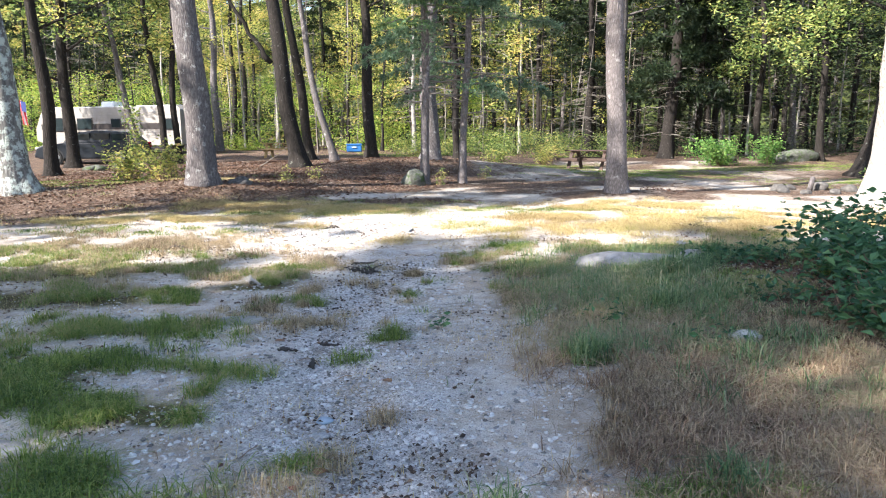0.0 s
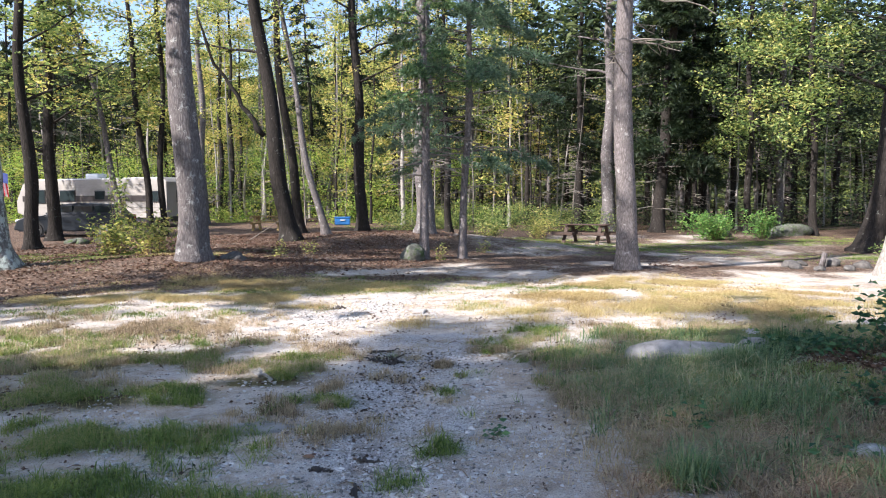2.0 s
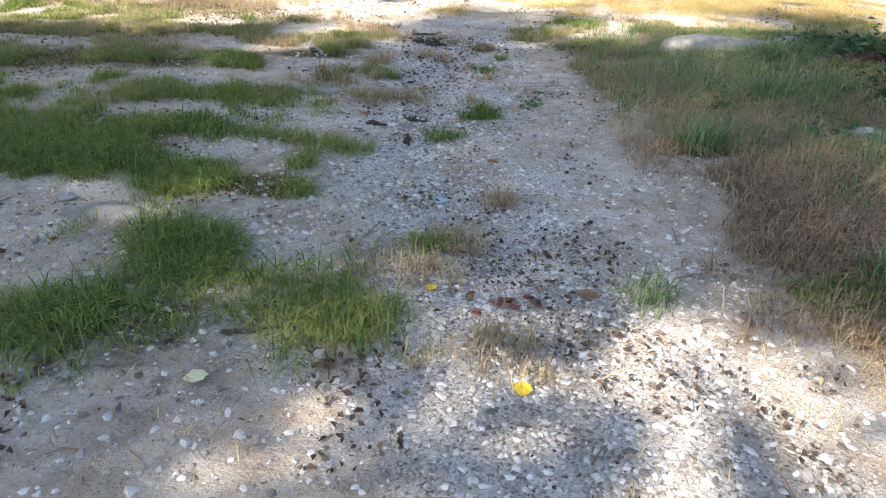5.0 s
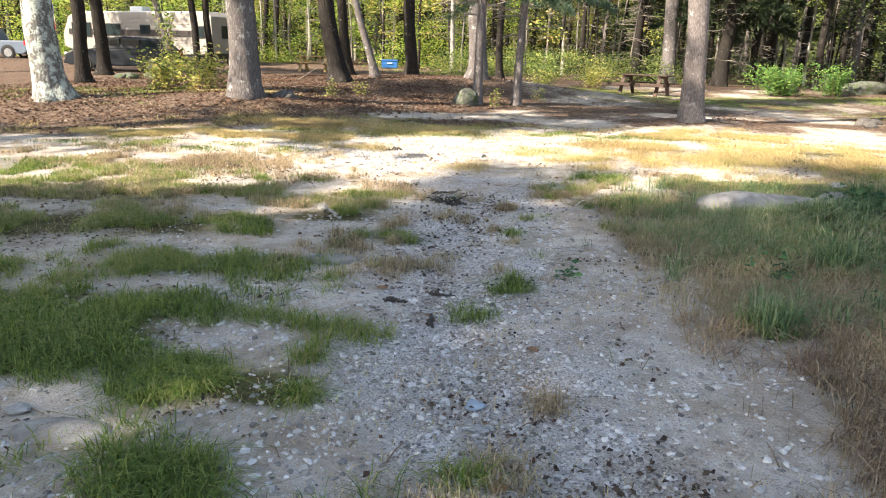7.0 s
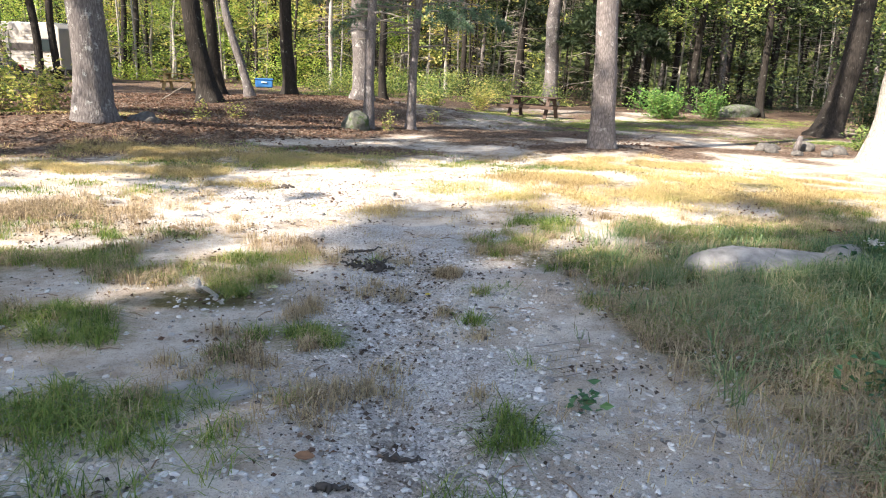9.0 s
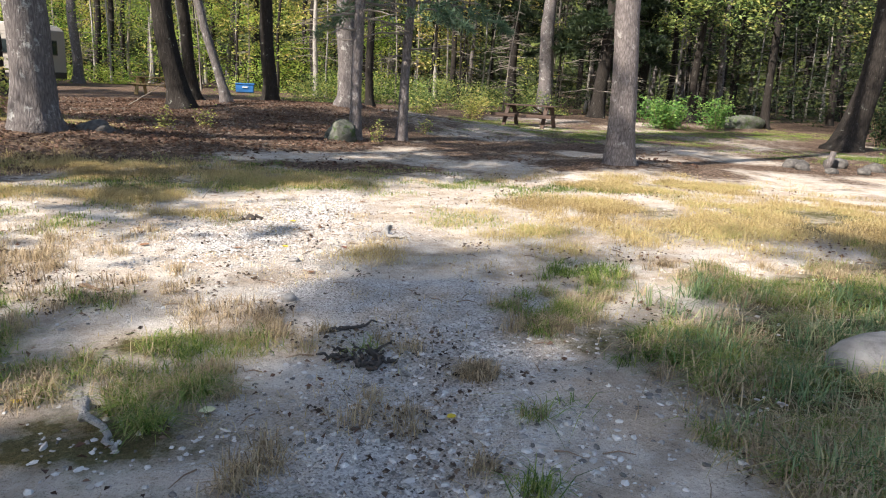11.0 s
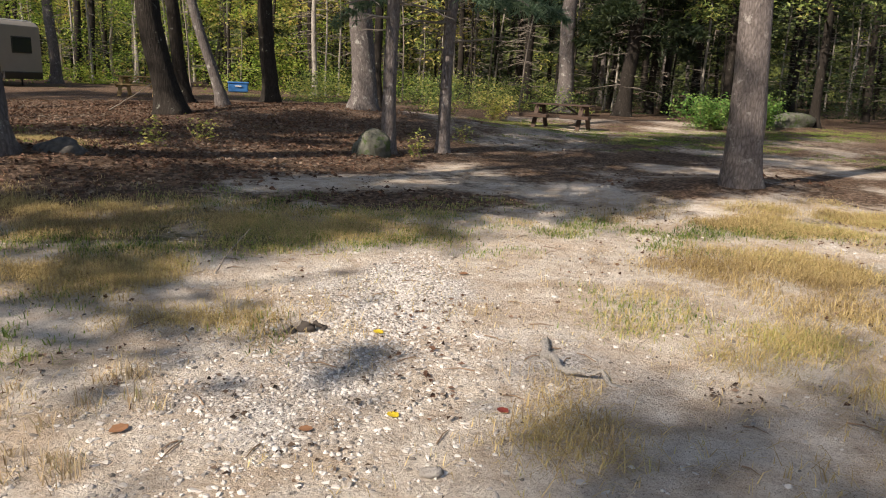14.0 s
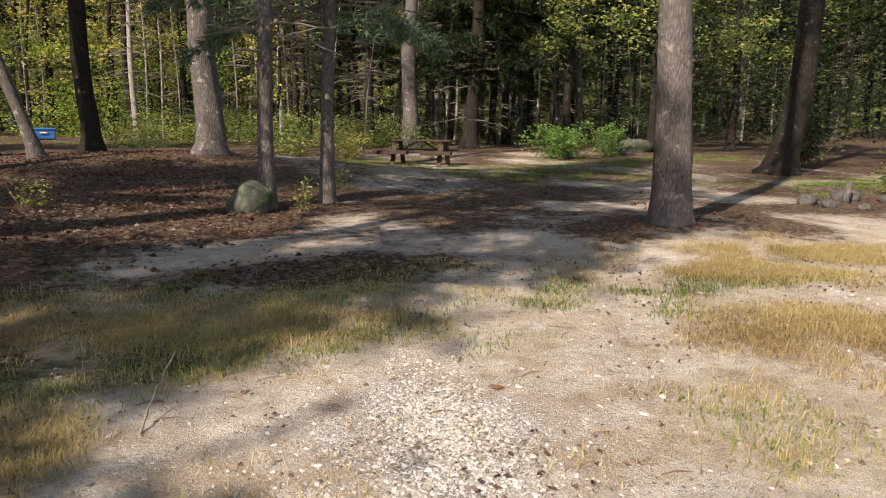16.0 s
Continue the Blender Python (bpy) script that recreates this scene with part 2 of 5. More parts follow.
    b.inputs["Roughness"].default_value = 0.95
    b.inputs["Specular IOR Level"].default_value = 0.15
    h = math_node(nt, "ADD", math_node(nt, "MULTIPLY", mid.outputs[0], 1.0), math_node(nt, "MULTIPLY", fine.outputs[0], 0.75))
    bump_to(nt, h, b, 1.0, 0.032)
    return m


M_GROUND = ground_mat()
M_PINE = bark_mat("pine_bark", (0.06, 0.048, 0.044), (0.27, 0.24, 0.235), (0.36, 0.345, 0.33), 0.35, 17, 0.32)
M_OAK = bark_mat("grey_bark", (0.045, 0.038, 0.036), (0.22, 0.198, 0.195), (0.36, 0.36, 0.345), 0.4, 15, 0.25)
M_LICHEN = bark_mat("lichen_bark", (0.05, 0.045, 0.04), (0.27, 0.26, 0.245), (0.50, 0.55, 0.50), 1.0, 9, 0.3)
# The trunks' backlit shade is put into this near-black bark
M_DARK = bark_mat("backlit_dark_bark", (0.008, 0.007, 0.006), (0.042, 0.036, 0.032), (0.2, 0.21, 0.185), 0.1, 12, 0.2)
M_BIRCH = bark_mat("pale_bark", (0.15, 0.13, 0.115), (0.50, 0.47, 0.43), None, 0, 8, 0.5)
M_TWIG = plain_mat("dead_twig", (0.21, 0.185, 0.16), 0.9)
M_ROOT = bark_mat("weathered_root", (0.36, 0.34, 0.32), (0.68, 0.655, 0.63), None, 0, 30, 1.0)
# Granite darkened to stand in for the shade on the fire ring
M_FIRE = bark_mat("shade_dark_granite", (0.05, 0.047, 0.045), (0.17, 0.16, 0.15), None, 0, 5, 1.0)
M_STICK = plain_mat("brown_stick", (0.22, 0.15, 0.10), 0.9)
M_CHAR = plain_mat("charred_wood", (0.055, 0.046, 0.04), 0.85, grain=20)
M_NEEDLE = leaf_mat("pine_needles", [(0.1, (0.0525, 0.112, 0.0525)), (0.5, (0.112, 0.203, 0.09)), (0.9, (0.24, 0.33, 0.135))], 0.3)
M_SOFT = leaf_mat("soft_needles", [(0.1, (0.06, 0.115, 0.075)), (0.5, (0.13, 0.215, 0.14)), (0.9, (0.25, 0.34, 0.22))], 0.35)
M_BUSH = leaf_mat("bush_leaves", [(0.1, (0.025, 0.075, 0.04)), (0.5, (0.055, 0.14, 0.065)), (0.9, (0.13, 0.24, 0.10))], 0.3, 0.45)
# Needles near black: shade of the right-hand wood is put into the colour
M_NEEDLE_DARK = leaf_mat("shade_dark_needles", [(0.1, (0.0081, 0.0169, 0.00945)), (0.5, (0.0203, 0.0372, 0.0175)), (0.9, (0.0473, 0.0675, 0.027))], 0.2)
# Near-black to sunlit stops: light and shade of leaf clumps put into colour
M_LEAF = leaf_mat("green_leaves", [(0.08, (0.02, 0.04, 0.016)), (0.35, (0.11, 0.185, 0.062)), (0.65, (0.33, 0.42, 0.14)), (0.95, (0.64, 0.58, 0.21))])
M_LEAF_YEL = leaf_mat("autumn_leaves", [(0.08, (0.04, 0.07, 0.022)), (0.35, (0.24, 0.31, 0.09)), (0.65, (0.60, 0.59, 0.19)), (0.95, (0.76, 0.56, 0.25))], 0.5)
# Darker leaf copy for the shaded wood; the shade is put into the colour
M_LEAF_DK = leaf_mat("shade_tinted_leaves", [(0.1, (0.010, 0.021, 0.013)), (0.5, (0.04, 0.07, 0.034)), (0.9, (0.17, 0.21, 0.08))], 0.4)
M_SHRUB = leaf_mat("shrub_leaves", [(0.1, (0.06, 0.15, 0.0375)), (0.5, (0.135, 0.285, 0.075)), (0.9, (0.33, 0.48, 0.135))], 0.4)
# Sun on the weeds and dark between them are part of this ramp
M_LIME = leaf_mat("bright_weeds", [(0.1, (0.022, 0.05, 0.012)), (0.35, (0.15, 0.27, 0.05)), (0.6, (0.38, 0.53, 0.11)), (0.95, (0.58, 0.58, 0.17))], 0.5)
M_RED = leaf_mat("red_leaves", [(0.1, (0.16, 0.045, 0.03)), (0.6, (0.32, 0.10, 0.06)), (0.9, (0.42, 0.2, 0.09))], 0.4)
M_GRASS = leaf_mat("green_grass", [(0.08, (0.035, 0.07, 0.014)), (0.4, (0.12, 0.20, 0.04)), (0.72, (0.27, 0.33, 0.09)), (0.92, (0.42, 0.35, 0.17))], 0.35)
M_DRY = leaf_mat("dry_grass", [(0.08, (0.21, 0.145, 0.075)), (0.4, (0.41, 0.315, 0.15)), (0.72, (0.64, 0.51, 0.27)), (0.95, (0.37, 0.37, 0.13))], 0.3)
M_BANK = leaf_mat("bank_grass", [(0.1, (0.04, 0.09, 0.04)), (0.5, (0.14, 0.23, 0.10)), (0.85, (0.32, 0.38, 0.20)), (0.97, (0.55, 0.48, 0.30))], 0.35)
M_RUST = leaf_mat("rusty_grass", [(0.1, (0.12, 0.07, 0.045)), (0.45, (0.32, 0.21, 0.14)), (0.8, (0.55, 0.42, 0.28)), (0.97, (0.26, 0.28, 0.13))], 0.25)
M_BROWN = leaf_mat("brown_grass", [(0.1, (0.14, 0.10, 0.065)), (0.45, (0.34, 0.26, 0.17)), (0.8, (0.56, 0.45, 0.30)), (0.97, (0.26, 0.27, 0.12))], 0.25)
# Litter tones are lowered to carry the shade under the trees
M_LITTER = leaf_mat("dead_leaves", [(0.1, (0.0387, 0.0211, 0.0156)), (0.45, (0.11, 0.0598, 0.0406)), (0.75, (0.174, 0.109, 0.078)), (0.97, (0.258, 0.218, 0.18))], 0.12, 0.8)
M_ROCK = bark_mat("granite", (0.20, 0.19, 0.18), (0.46, 0.44, 0.42), (0.30, 0.32, 0.26), 0.1, 4, 1.0)
M_MOSS = bark_mat("mossy_stone", (0.04, 0.043, 0.035), (0.17, 0.175, 0.15), (0.06, 0.09, 0.035), 0.8, 4, 1.0)
M_BROWNWOOD = wood_mat("brown_wood", (0.025, 0.016, 0.012), (0.085, 0.05, 0.036))
M_TANWOOD = wood_mat("tan_wood", (0.24, 0.15, 0.06), (0.46, 0.33, 0.15))


def pebble_mat():
    m, nt, b = node_mat("pebbles")
    geo = nt.nodes.new("ShaderNodeNewGeometry")
    n = tex(nt, "ShaderNodeTexNoise", coords(nt), Scale=60.0, Detail=4.0)
    c = ramp(nt, geo.outputs["Random Per Island"], [(0.0, (0.05, 0.045, 0.042)), (0.2, (0.26, 0.245, 0.23)), (0.6, (0.52, 0.505, 0.49)), (1.0, (0.68, 0.665, 0.645))])
    c = mix(nt, math_node(nt, "MULTIPLY", n.outputs[0], 0.35), c, (0.3, 0.27, 0.24))
    nt.links.new(c, b.inputs["Base Color"])
    b.inputs["Roughness"].default_value = 0.85
    return m


M_PEBBLE = pebble_mat()

# ---- ground ----
def spread(lo, hi, step, out_lo, out_hi, grow=1.13):
    """Coordinates: even steps between lo and hi, then ever wider ones outwards."""
    mid = list(np.arange(lo, hi + 1e-6, step))
    a, s = [], step
    x = lo
    while x > out_lo:
        s *= grow
        x -= s
        a.append(x)
    b, s, x = [], step, hi
    while x < out_hi:
        s *= grow
        x += s
        b.append(x)
    return np.array(a[::-1] + mid + b)


# green and dry grass patches: x, y, radius x, radius y, weight
GREEN = [(0.38, 1.58, 0.2, 0.2, 0.9), (-0.38, 2.05, 0.25, 0.22, 0.9), (-0.6, 1.6, 0.35, 0.2, 0.7), (-0.25, 2.8, 0.28, 0.18, 0.9), (-1.45, 3.2, 0.5, 0.35, 0.9), (0.52, 2.25, 0.12, 0.1, 0.7), (1.33, 3.23, 0.12, 0.08, 0.6), (-2.0, 7.0, 1.6, 0.6, 0.35), (-0.9, 12.8, 2.4, 0.7, 0.4), (-4.2, 7.4, 1.6, 1.2, 0.5), (-2.6, 3.6, 1.0, 0.8, 0.8), (-3.6, 5.0, 1.4, 0.8, 0.6), (-1.6, 5.6, 0.8, 0.3, 0.5), (-1.5, 3.5, 0.85, 0.6, 1.0), (-1.35, 4.6, 0.75, 0.32, 1.0), (-0.4, 2.95, 0.42, 0.28, 0.9), (-0.3, 3.5, 0.4, 0.2, 0.55), (-0.55, 2.15, 0.3, 0.3, 0.8),
         (0.05, 1.75, 0.28, 0.3, 0.8), (-0.75, 1.45, 0.35, 0.25, 0.6), (2.2, 3.75, 0.16, 0.14, 1.0), (1.5, 1.88, 0.11, 0.08, 1.0), (0.62, 3.9, 0.14, 0.1, 0.8), (2.3, 1.95, 0.2, 0.13, 0.9), (2.6, 2.1, 0.2, 0.16, 0.8),
         (-0.75, 7.2, 0.16, 0.12, 1.0), (-0.85, 6.2, 0.55, 0.25, 0.7), (0.0, 5.6, 0.5, 0.22, 0.45), (0.95, 4.35, 0.22, 0.14, 0.7), (-2.6, 5.6, 0.9, 0.5, 0.5),
         (3.0, 5.4, 1.1, 0.8, 0.9), (2.2, 6.8, 1.0, 0.8, 0.6), (3.8, 7.6, 1.4, 0.9, 0.8), (6.2, 8.2, 2.0, 1.0, 0.8), (-3.8, 10.5, 1.8, 0.7, 0.55), (-2.4, 12.4, 1.9, 0.5, 0.5),
         (0.0, 14.0, 2.2, 0.7, 0.45), (2.0, 12.9, 1.6, 0.5, 0.4), (-7.5, 17.5, 2.5, 1.6, 0.8), (-9.5, 19.5, 4, 1.5, 0.8), (7.5, 24, 3.2, 2.2, 1.0), (11, 27.5, 5, 1.6, 0.9), (6.0, 31, 2.5, 2.0, 0.9),
         (3.6, 13.0, 1.2, 0.7, 0.5), (2.0, 8.4, 0.4, 0.3, 0.5), (1.7, 10.4, 0.8, 0.5, 0.3), (-1.0, 41, 6, 2.5, 0.7), (14, 19.5, 3, 1.5, 0.8), (17, 29, 4, 2, 0.8)]
DRY = [(0.73, 2.3, 0.16, 0.12, 0.9), (0.88, 1.45, 0.2, 0.15, 0.8), (-2.2, 6.6, 2.2, 1.3, 0.6), (-3.6, 8.9, 1.9, 0.9, 0.6), (-0.2, 5.7, 0.7, 0.8, 0.4), (-1.6, 13.2, 2.0, 0.8, 0.6), (-4.6, 4.4, 1.6, 1.6, 0.6), (3.4, 4.6, 1.2, 0.9, 0.9), (2.6, 6.0, 0.9, 0.7, 0.8), (4.6, 8.4, 1.6, 0.6, 0.7), (2.7, 2.9, 0.8, 0.9, 1.0), (3.6, 3.0, 1.0, 1.2, 0.8), (2.2, 5.2, 0.7, 0.8, 0.7), (3.2, 6.9, 1.3, 0.9, 0.7), (1.5, 7.4, 0.5, 0.4, 0.5), (0.85, 6.9, 0.26, 0.18, 1.0), (4.6, 10.4, 2.6, 1.3, 1.0), (3.2, 11.6, 1.1, 0.6, 0.6),
       (7.4, 11.2, 2.6, 1.4, 0.8), (4.7, 13.6, 1.7, 0.7, 0.9), (-2.2, 11.6, 1.1, 0.35, 0.8), (-4.4, 11.6, 1.8, 0.6, 0.7), (-3.0, 8.9, 0.9, 0.4, 0.6), (-3.2, 6.9, 1.0, 0.6, 0.6), (-0.2, 7.5, 0.5, 0.3, 0.4), (0.1, 4.9, 0.35, 0.4, 0.4),
       (0.9, 2.85, 0.13, 0.1, 1.0), (0.55, 9.2, 0.35, 0.22, 0.6), (-1.3, 10.6, 0.5, 0.22, 0.6), (-2.7, 13.6, 1.4, 0.5, 0.4), (0.6, 1.95, 0.2, 0.14, 0.7), (2.0, 9.8, 1.0, 0.4, 0.3), (5.4, 7.4, 1.5, 0.7, 0.6), (-5.4, 17.3, 1.3, 0.7, 0.5)]


def patches(x, y, table):
    return sum(w * np.exp(-(((x - cx) / rx) ** 2 + ((y - cy) / ry) ** 2) ** 1.5) for cx, cy, rx, ry, w in table)


def litter_mask(x, y):
    """Leaf litter lies under the trees beyond the lane."""
    a = 1 / (1 + np.exp(-(y - 13.2 - 0.85 * (np.clip(x, -7, 9) + 3.4)) * 1.3)) / (1 + np.exp((x - 2.6 + 0.03 * (y - 18)) * 1.2))
    b = 1 / (1 + np.exp(-(y - 34 - 0.05 * x) * 0.8))
    c = 0.75 * bump(x, y, 0.2, 14.9, 2.4, 1.1) + 0.9 * bump(x, y, 4.4, 4.6, 1.0, 1.2) + 0.8 / (1 + np.exp(-(x - 15) * 0.8)) + 0.8 / (1 + np.exp((x + 9 - 0.1 * y) * 1.0)) * (y < 14)
    d = 0.5 / (1 + np.exp(-(y - 14.2) * 0.9))
    return np.clip(np.maximum(np.maximum(0.9 * a, b), np.maximum(c, d)), 0, 1)


def build_ground():
    xs, ys = spread(-6.0, 8.0, 0.075, -260, 260), spread(-1.0, 15.0, 0.075, -200, 320)
    X, Y = np.meshgrid(xs, ys)
    x, y = X.ravel(), Y.ravel()
    n, k = len(xs), len(ys)
    idx = np.arange(n * k).reshape(k, n)
    quads = np.stack([idx[:-1, :-1], idx[:-1, 1:], idx[1:, 1:], idx[1:, :-1]], -1).reshape(-1, 4)
    me = mesh_np("ground", np.stack([x, y, ground_z(x, y)], -1), [quads], M_GROUND, True)
    masks = {
        "litter": np.clip(litter_mask(x, y) * 1.12 + 0.45 * fbm(x, y, 1.3, 61) * (litter_mask(x, y) > 0.05), 0, 1),
        "turf": np.clip(0.62 * patches(x, y, GREEN) + 0.5 * patches(x, y, DRY) + 0.25 * fbm(x, y, 0.6, 71), 0, 1),
        "gravel": np.clip(0.8 * np.exp(-((x - gully_x(y)) / 0.9) ** 2) * (y < 8.5) + 0.9 * bump(x, y, -0.05, 11.2, 0.5, 0.9) + 0.4 * bump(x, y, -0.3, 9.6, 1.3, 1.0) + 0.04 + 0.5 * fbm(x, y, 0.8, 41), 0, 1),
        # past y 13.6 the soil term, partly dirt, also darkens for deep shade
        "soil": np.clip(0.22 * np.exp(-((x - gully_x(y)) / 0.22) ** 2) * (y > 3) * (y < 7.4) + 0.35 * bump(x, y, -0.3, 1.5, 0.6, 0.5) + 0.5 * bump(x, y, 0.3, 6.95, 0.3, 0.2) + 0.12 + 0.34 * fbm(x, y, 0.7, 21) + 0.24 / (1 + np.exp(-(y - 13.6) * 1.5)), 0, 1),
    }
    for name, values in masks.items():
        me.attributes.new(name, "FLOAT", "POINT").data.foreach_set("value", values.astype(np.float32))
    tagged(new("ground", me), "sandy gravel lane with grass, leaf litter and bare soil", "ground", kind="structure")


build_ground()


# ---- plants: shared shapes ----
def tube(points, radii, sides=8, rough=0.0, seed=0):
    """A tapered tube along points; vertices and quads."""
    P = np.asarray(points, dtype=float)
    R = np.asarray(radii, dtype=float)
    T = np.gradient(P, axis=0)
    T /= np.linalg.norm(T, axis=1)[:, None] + 1e-9
    up = np.where(np.abs(T[:, 2:3]) > 0.9, np.array([[1.0, 0, 0]]), np.array([[0, 0, 1.0]]))
    A = np.cross(T, up)
    A /= np.linalg.norm(A, axis=1)[:, None] + 1e-9
    B = np.cross(T, A)
    ang = np.linspace(0, 2 * np.pi, sides, endpoint=False)
    r = R[:, None] * np.ones(sides)
    if rough:
        rng = np.random.default_rng(seed)
        r = r * (1 + rough * rng.normal(size=r.shape))
    V = P[:, None, :] + r[..., None] * (np.cos(ang)[None, :, None] * A[:, None, :] + np.sin(ang)[None, :, None] * B[:, None, :])
    n = len(P)
    i = np.arange(n - 1)[:, None] * sides
    j = np.arange(sides)[None, :]
    q = np.stack([i + j, i + (j + 1) % sides, i + sides + (j + 1) % sides, i + sides + j], -1).reshape(-1, 4)
    return V.reshape(-1, 3), q


def join(pieces):
    """Several (vertices, faces) of one face size put together."""
    off, vs, fs = 0, [], []
    for v, f in pieces:
        vs.append(v)
        fs.append(f + off)
        off += len(v)
    return np.concatenate(vs), np.concatenate(fs)


def leaf_quads(P, size, rng, flat=0.35, width=0.5):
    """Pointed leaves, lightly folded, at the points P."""
    n = len(P)
    a = rng.normal(size=(n, 3))
    a[:, 2] *= flat
    a /= np.linalg.norm(a, axis=1)[:, None]
    nrm = rng.normal(size=(n, 3)) * np.array([0.6, 0.6, 0.5]) + np.array([0, 0, 0.7])
    b = np.cross(a, nrm)
    b /= np.linalg.norm(b, axis=1)[:, None] + 1e-9
    c = np.cross(b, a)
    s = size * rng.uniform(0.6, 1.35, (n, 1))
    lift = c * s * 0.18
    V = np.stack([P - a * s * 0.5, P + b * s * width * 0.5 + lift, P + a * s * 0.5, P - b * s * width * 0.5 + lift], 1).reshape(-1, 3)
    F = np.arange(4 * n).reshape(n, 4)
    return V, F


def needle_tris(P, D, length, rng, per=7, width=0.012):
    """Tufts of needles at P that point along D."""
    n = len(P)
    d = np.repeat(D, per, 0) * 0.9 + rng.normal(size=(n * per, 3)) * 0.62
    d[:, 2] -= 0.12
    d /= np.linalg.norm(d, axis=1)[:, None]
    p = np.repeat(P, per, 0)
    w = np.cross(d, rng.normal(size=d.shape))
    w /= np.linalg.norm(w, axis=1)[:, None] + 1e-9
    L = length * rng.uniform(0.6, 1.2, (n * per, 1))
    V = np.stack([p - w * width, p + w * width, p + d * L], 1).reshape(-1, 3)
    return V, np.arange(3 * n * per).reshape(-1, 3)


def trunk_line(height, lean=(0, 0), bend=(0, 0), wob=0.05, seed=0, n=34):
    rng = np.random.default_rng(seed)
    h = np.concatenate([[-0.25, 0.0, 0.12, 0.3, 0.55], np.linspace(0.9, height, n - 5)])
    k = 1 + np.zeros_like(h)
    ph = rng.uniform(0, 6, 4)
    x = lean[0] * h + bend[0] * (h / height) ** 2 + wob * np.sin(h * 0.9 + ph[0]) * np.clip(h, 0, 2) / 2
    y = lean[1] * h + bend[1] * (h / height) ** 2 + wob * np.sin(h * 0.75 + ph[1]) * np.clip(h, 0, 2) / 2
    return np.stack([x, y, h], -1) * k[:, None]


def trunk_mesh(name, line, r, mat, sides=18, flare=0.5, seed=0, bumpy=0.03, top=0.25):
    """A trunk with a root flare, buttresses and uneven bark."""
    rng = np.random.default_rng(seed)
    h = line[:, 2]
    H = h[-1]
    rad = r * (1 - (1 - top) * np.clip(h / H, 0, 1) ** 0.9) * (1 + flare * np.exp(-np.clip(h, 0, None) / 0.28))
    V, q = tube(line, rad, sides)
    V = V.reshape(len(line), sides, 3)
    ang = np.linspace(0, 2 * np.pi, sides, endpoint=False)
    lob = 0
    for k in (3, 5):
        lob = lob + np.sin(k * ang + rng.uniform(0, 6))[None, :] * np.exp(-np.clip(h, 0, None) / 0.3)[:, None] * 0.12 * min(1, flare * 2)
    uneven = lob + bumpy * rng.normal(size=(len(line), sides)) + 0.03 * np.sin(ang[None, :] * 2 + h[:, None] * 1.3)
    V = line[:, None, :] + (V - line[:, None, :]) * (1 + uneven[..., None])
    return mesh_np(name, V.reshape(-1, 3), [q], mat, True)


def at_height(line, z):
    return np.array([np.interp(z, line[:, 2], line[:, k]) for k in range(2)] + [z])


def limb(start, az, length, rise, rng, droop=0.0, n=7):
    t = np.linspace(0, 1, n)
    d = np.array([math.cos(az), math.sin(az)])
    side = np.array([-d[1], d[0]]) * rng.normal(0, 0.12) * length
    xy = start[:2] + d[None] * (t * length)[:, None] + side[None] * (t ** 2)[:, None]
    z = start[2] + rise * length * t - droop * length * t ** 2
    P = np.column_stack([xy, z])
    P[1:] += rng.normal(0, 0.03 * length ** 0.5, (n - 1, 3)) * np.array([1, 1, 0.6])
    return P


def deciduous(name, seed, height, r, mat, leafmat, crown_from, leaves, leaf=0.12, spread_=3.0, lean=(0, 0), bend=(0, 0), limbs=14, label="", category="tree", group="", flare=0.5, sides=14, wob=0.08, line=None):
    """Trunk, limbs and a loose crown of leaves, with its foot at the origin."""
    rng = np.random.default_rng(seed)
    line = trunk_line(height, lean, bend, wob, seed) if line is None else line
    root = new(name)
    tagged(root, label, category, group)
    part("trunk", trunk_mesh("trunk", line, r, mat, sides, flare, seed), mat, root)
    pieces, tips = [], []
    for k in range(limbs):
        z = crown_from + (height - crown_from) * (k / limbs) ** 0.9
        s = at_height(line, z)
        L = spread_ * rng.uniform(0.5, 1.1) * (1 - 0.55 * (z - crown_from) / (height - crown_from))
        P = limb(s, rng.uniform(0, 6.283), L, rng.uniform(0.15, 0.7), rng)
        rr = r * 0.26 * (1 - 0.5 * z / height)
        pieces.append(tube(P, np.linspace(rr, rr * 0.15, len(P)), 6))
        tips.append(P[2:])
        for _ in range(3):
            j = rng.integers(2, len(P) - 1)
            P2 = limb(P[j], rng.uniform(0, 6.283), L * 0.45, rng.uniform(-0.1, 0.5), rng, n=5)
            pieces.append(tube(P2, np.linspace(rr * 0.4, rr * 0.08, len(P2)), 4))
            tips.append(P2[1:])
    v, f = join(pieces)
    tagged(part("branchwork", mesh_np("branchwork", v, [f], mat, True), mat, root), kind="stuff")
    if leaves:
        anchors = np.concatenate(tips)
        c = anchors[rng.integers(0, len(anchors), leaves)]
        P = c + rng.normal(0, 0.30, (leaves, 3)) * np.array([1.1, 1.1, 0.7])
        v, f = leaf_quads(P, leaf, rng)
        tagged(part("crown", mesh_np("crown", v, [f], leafmat), leafmat, root), kind="stuff")
    return root


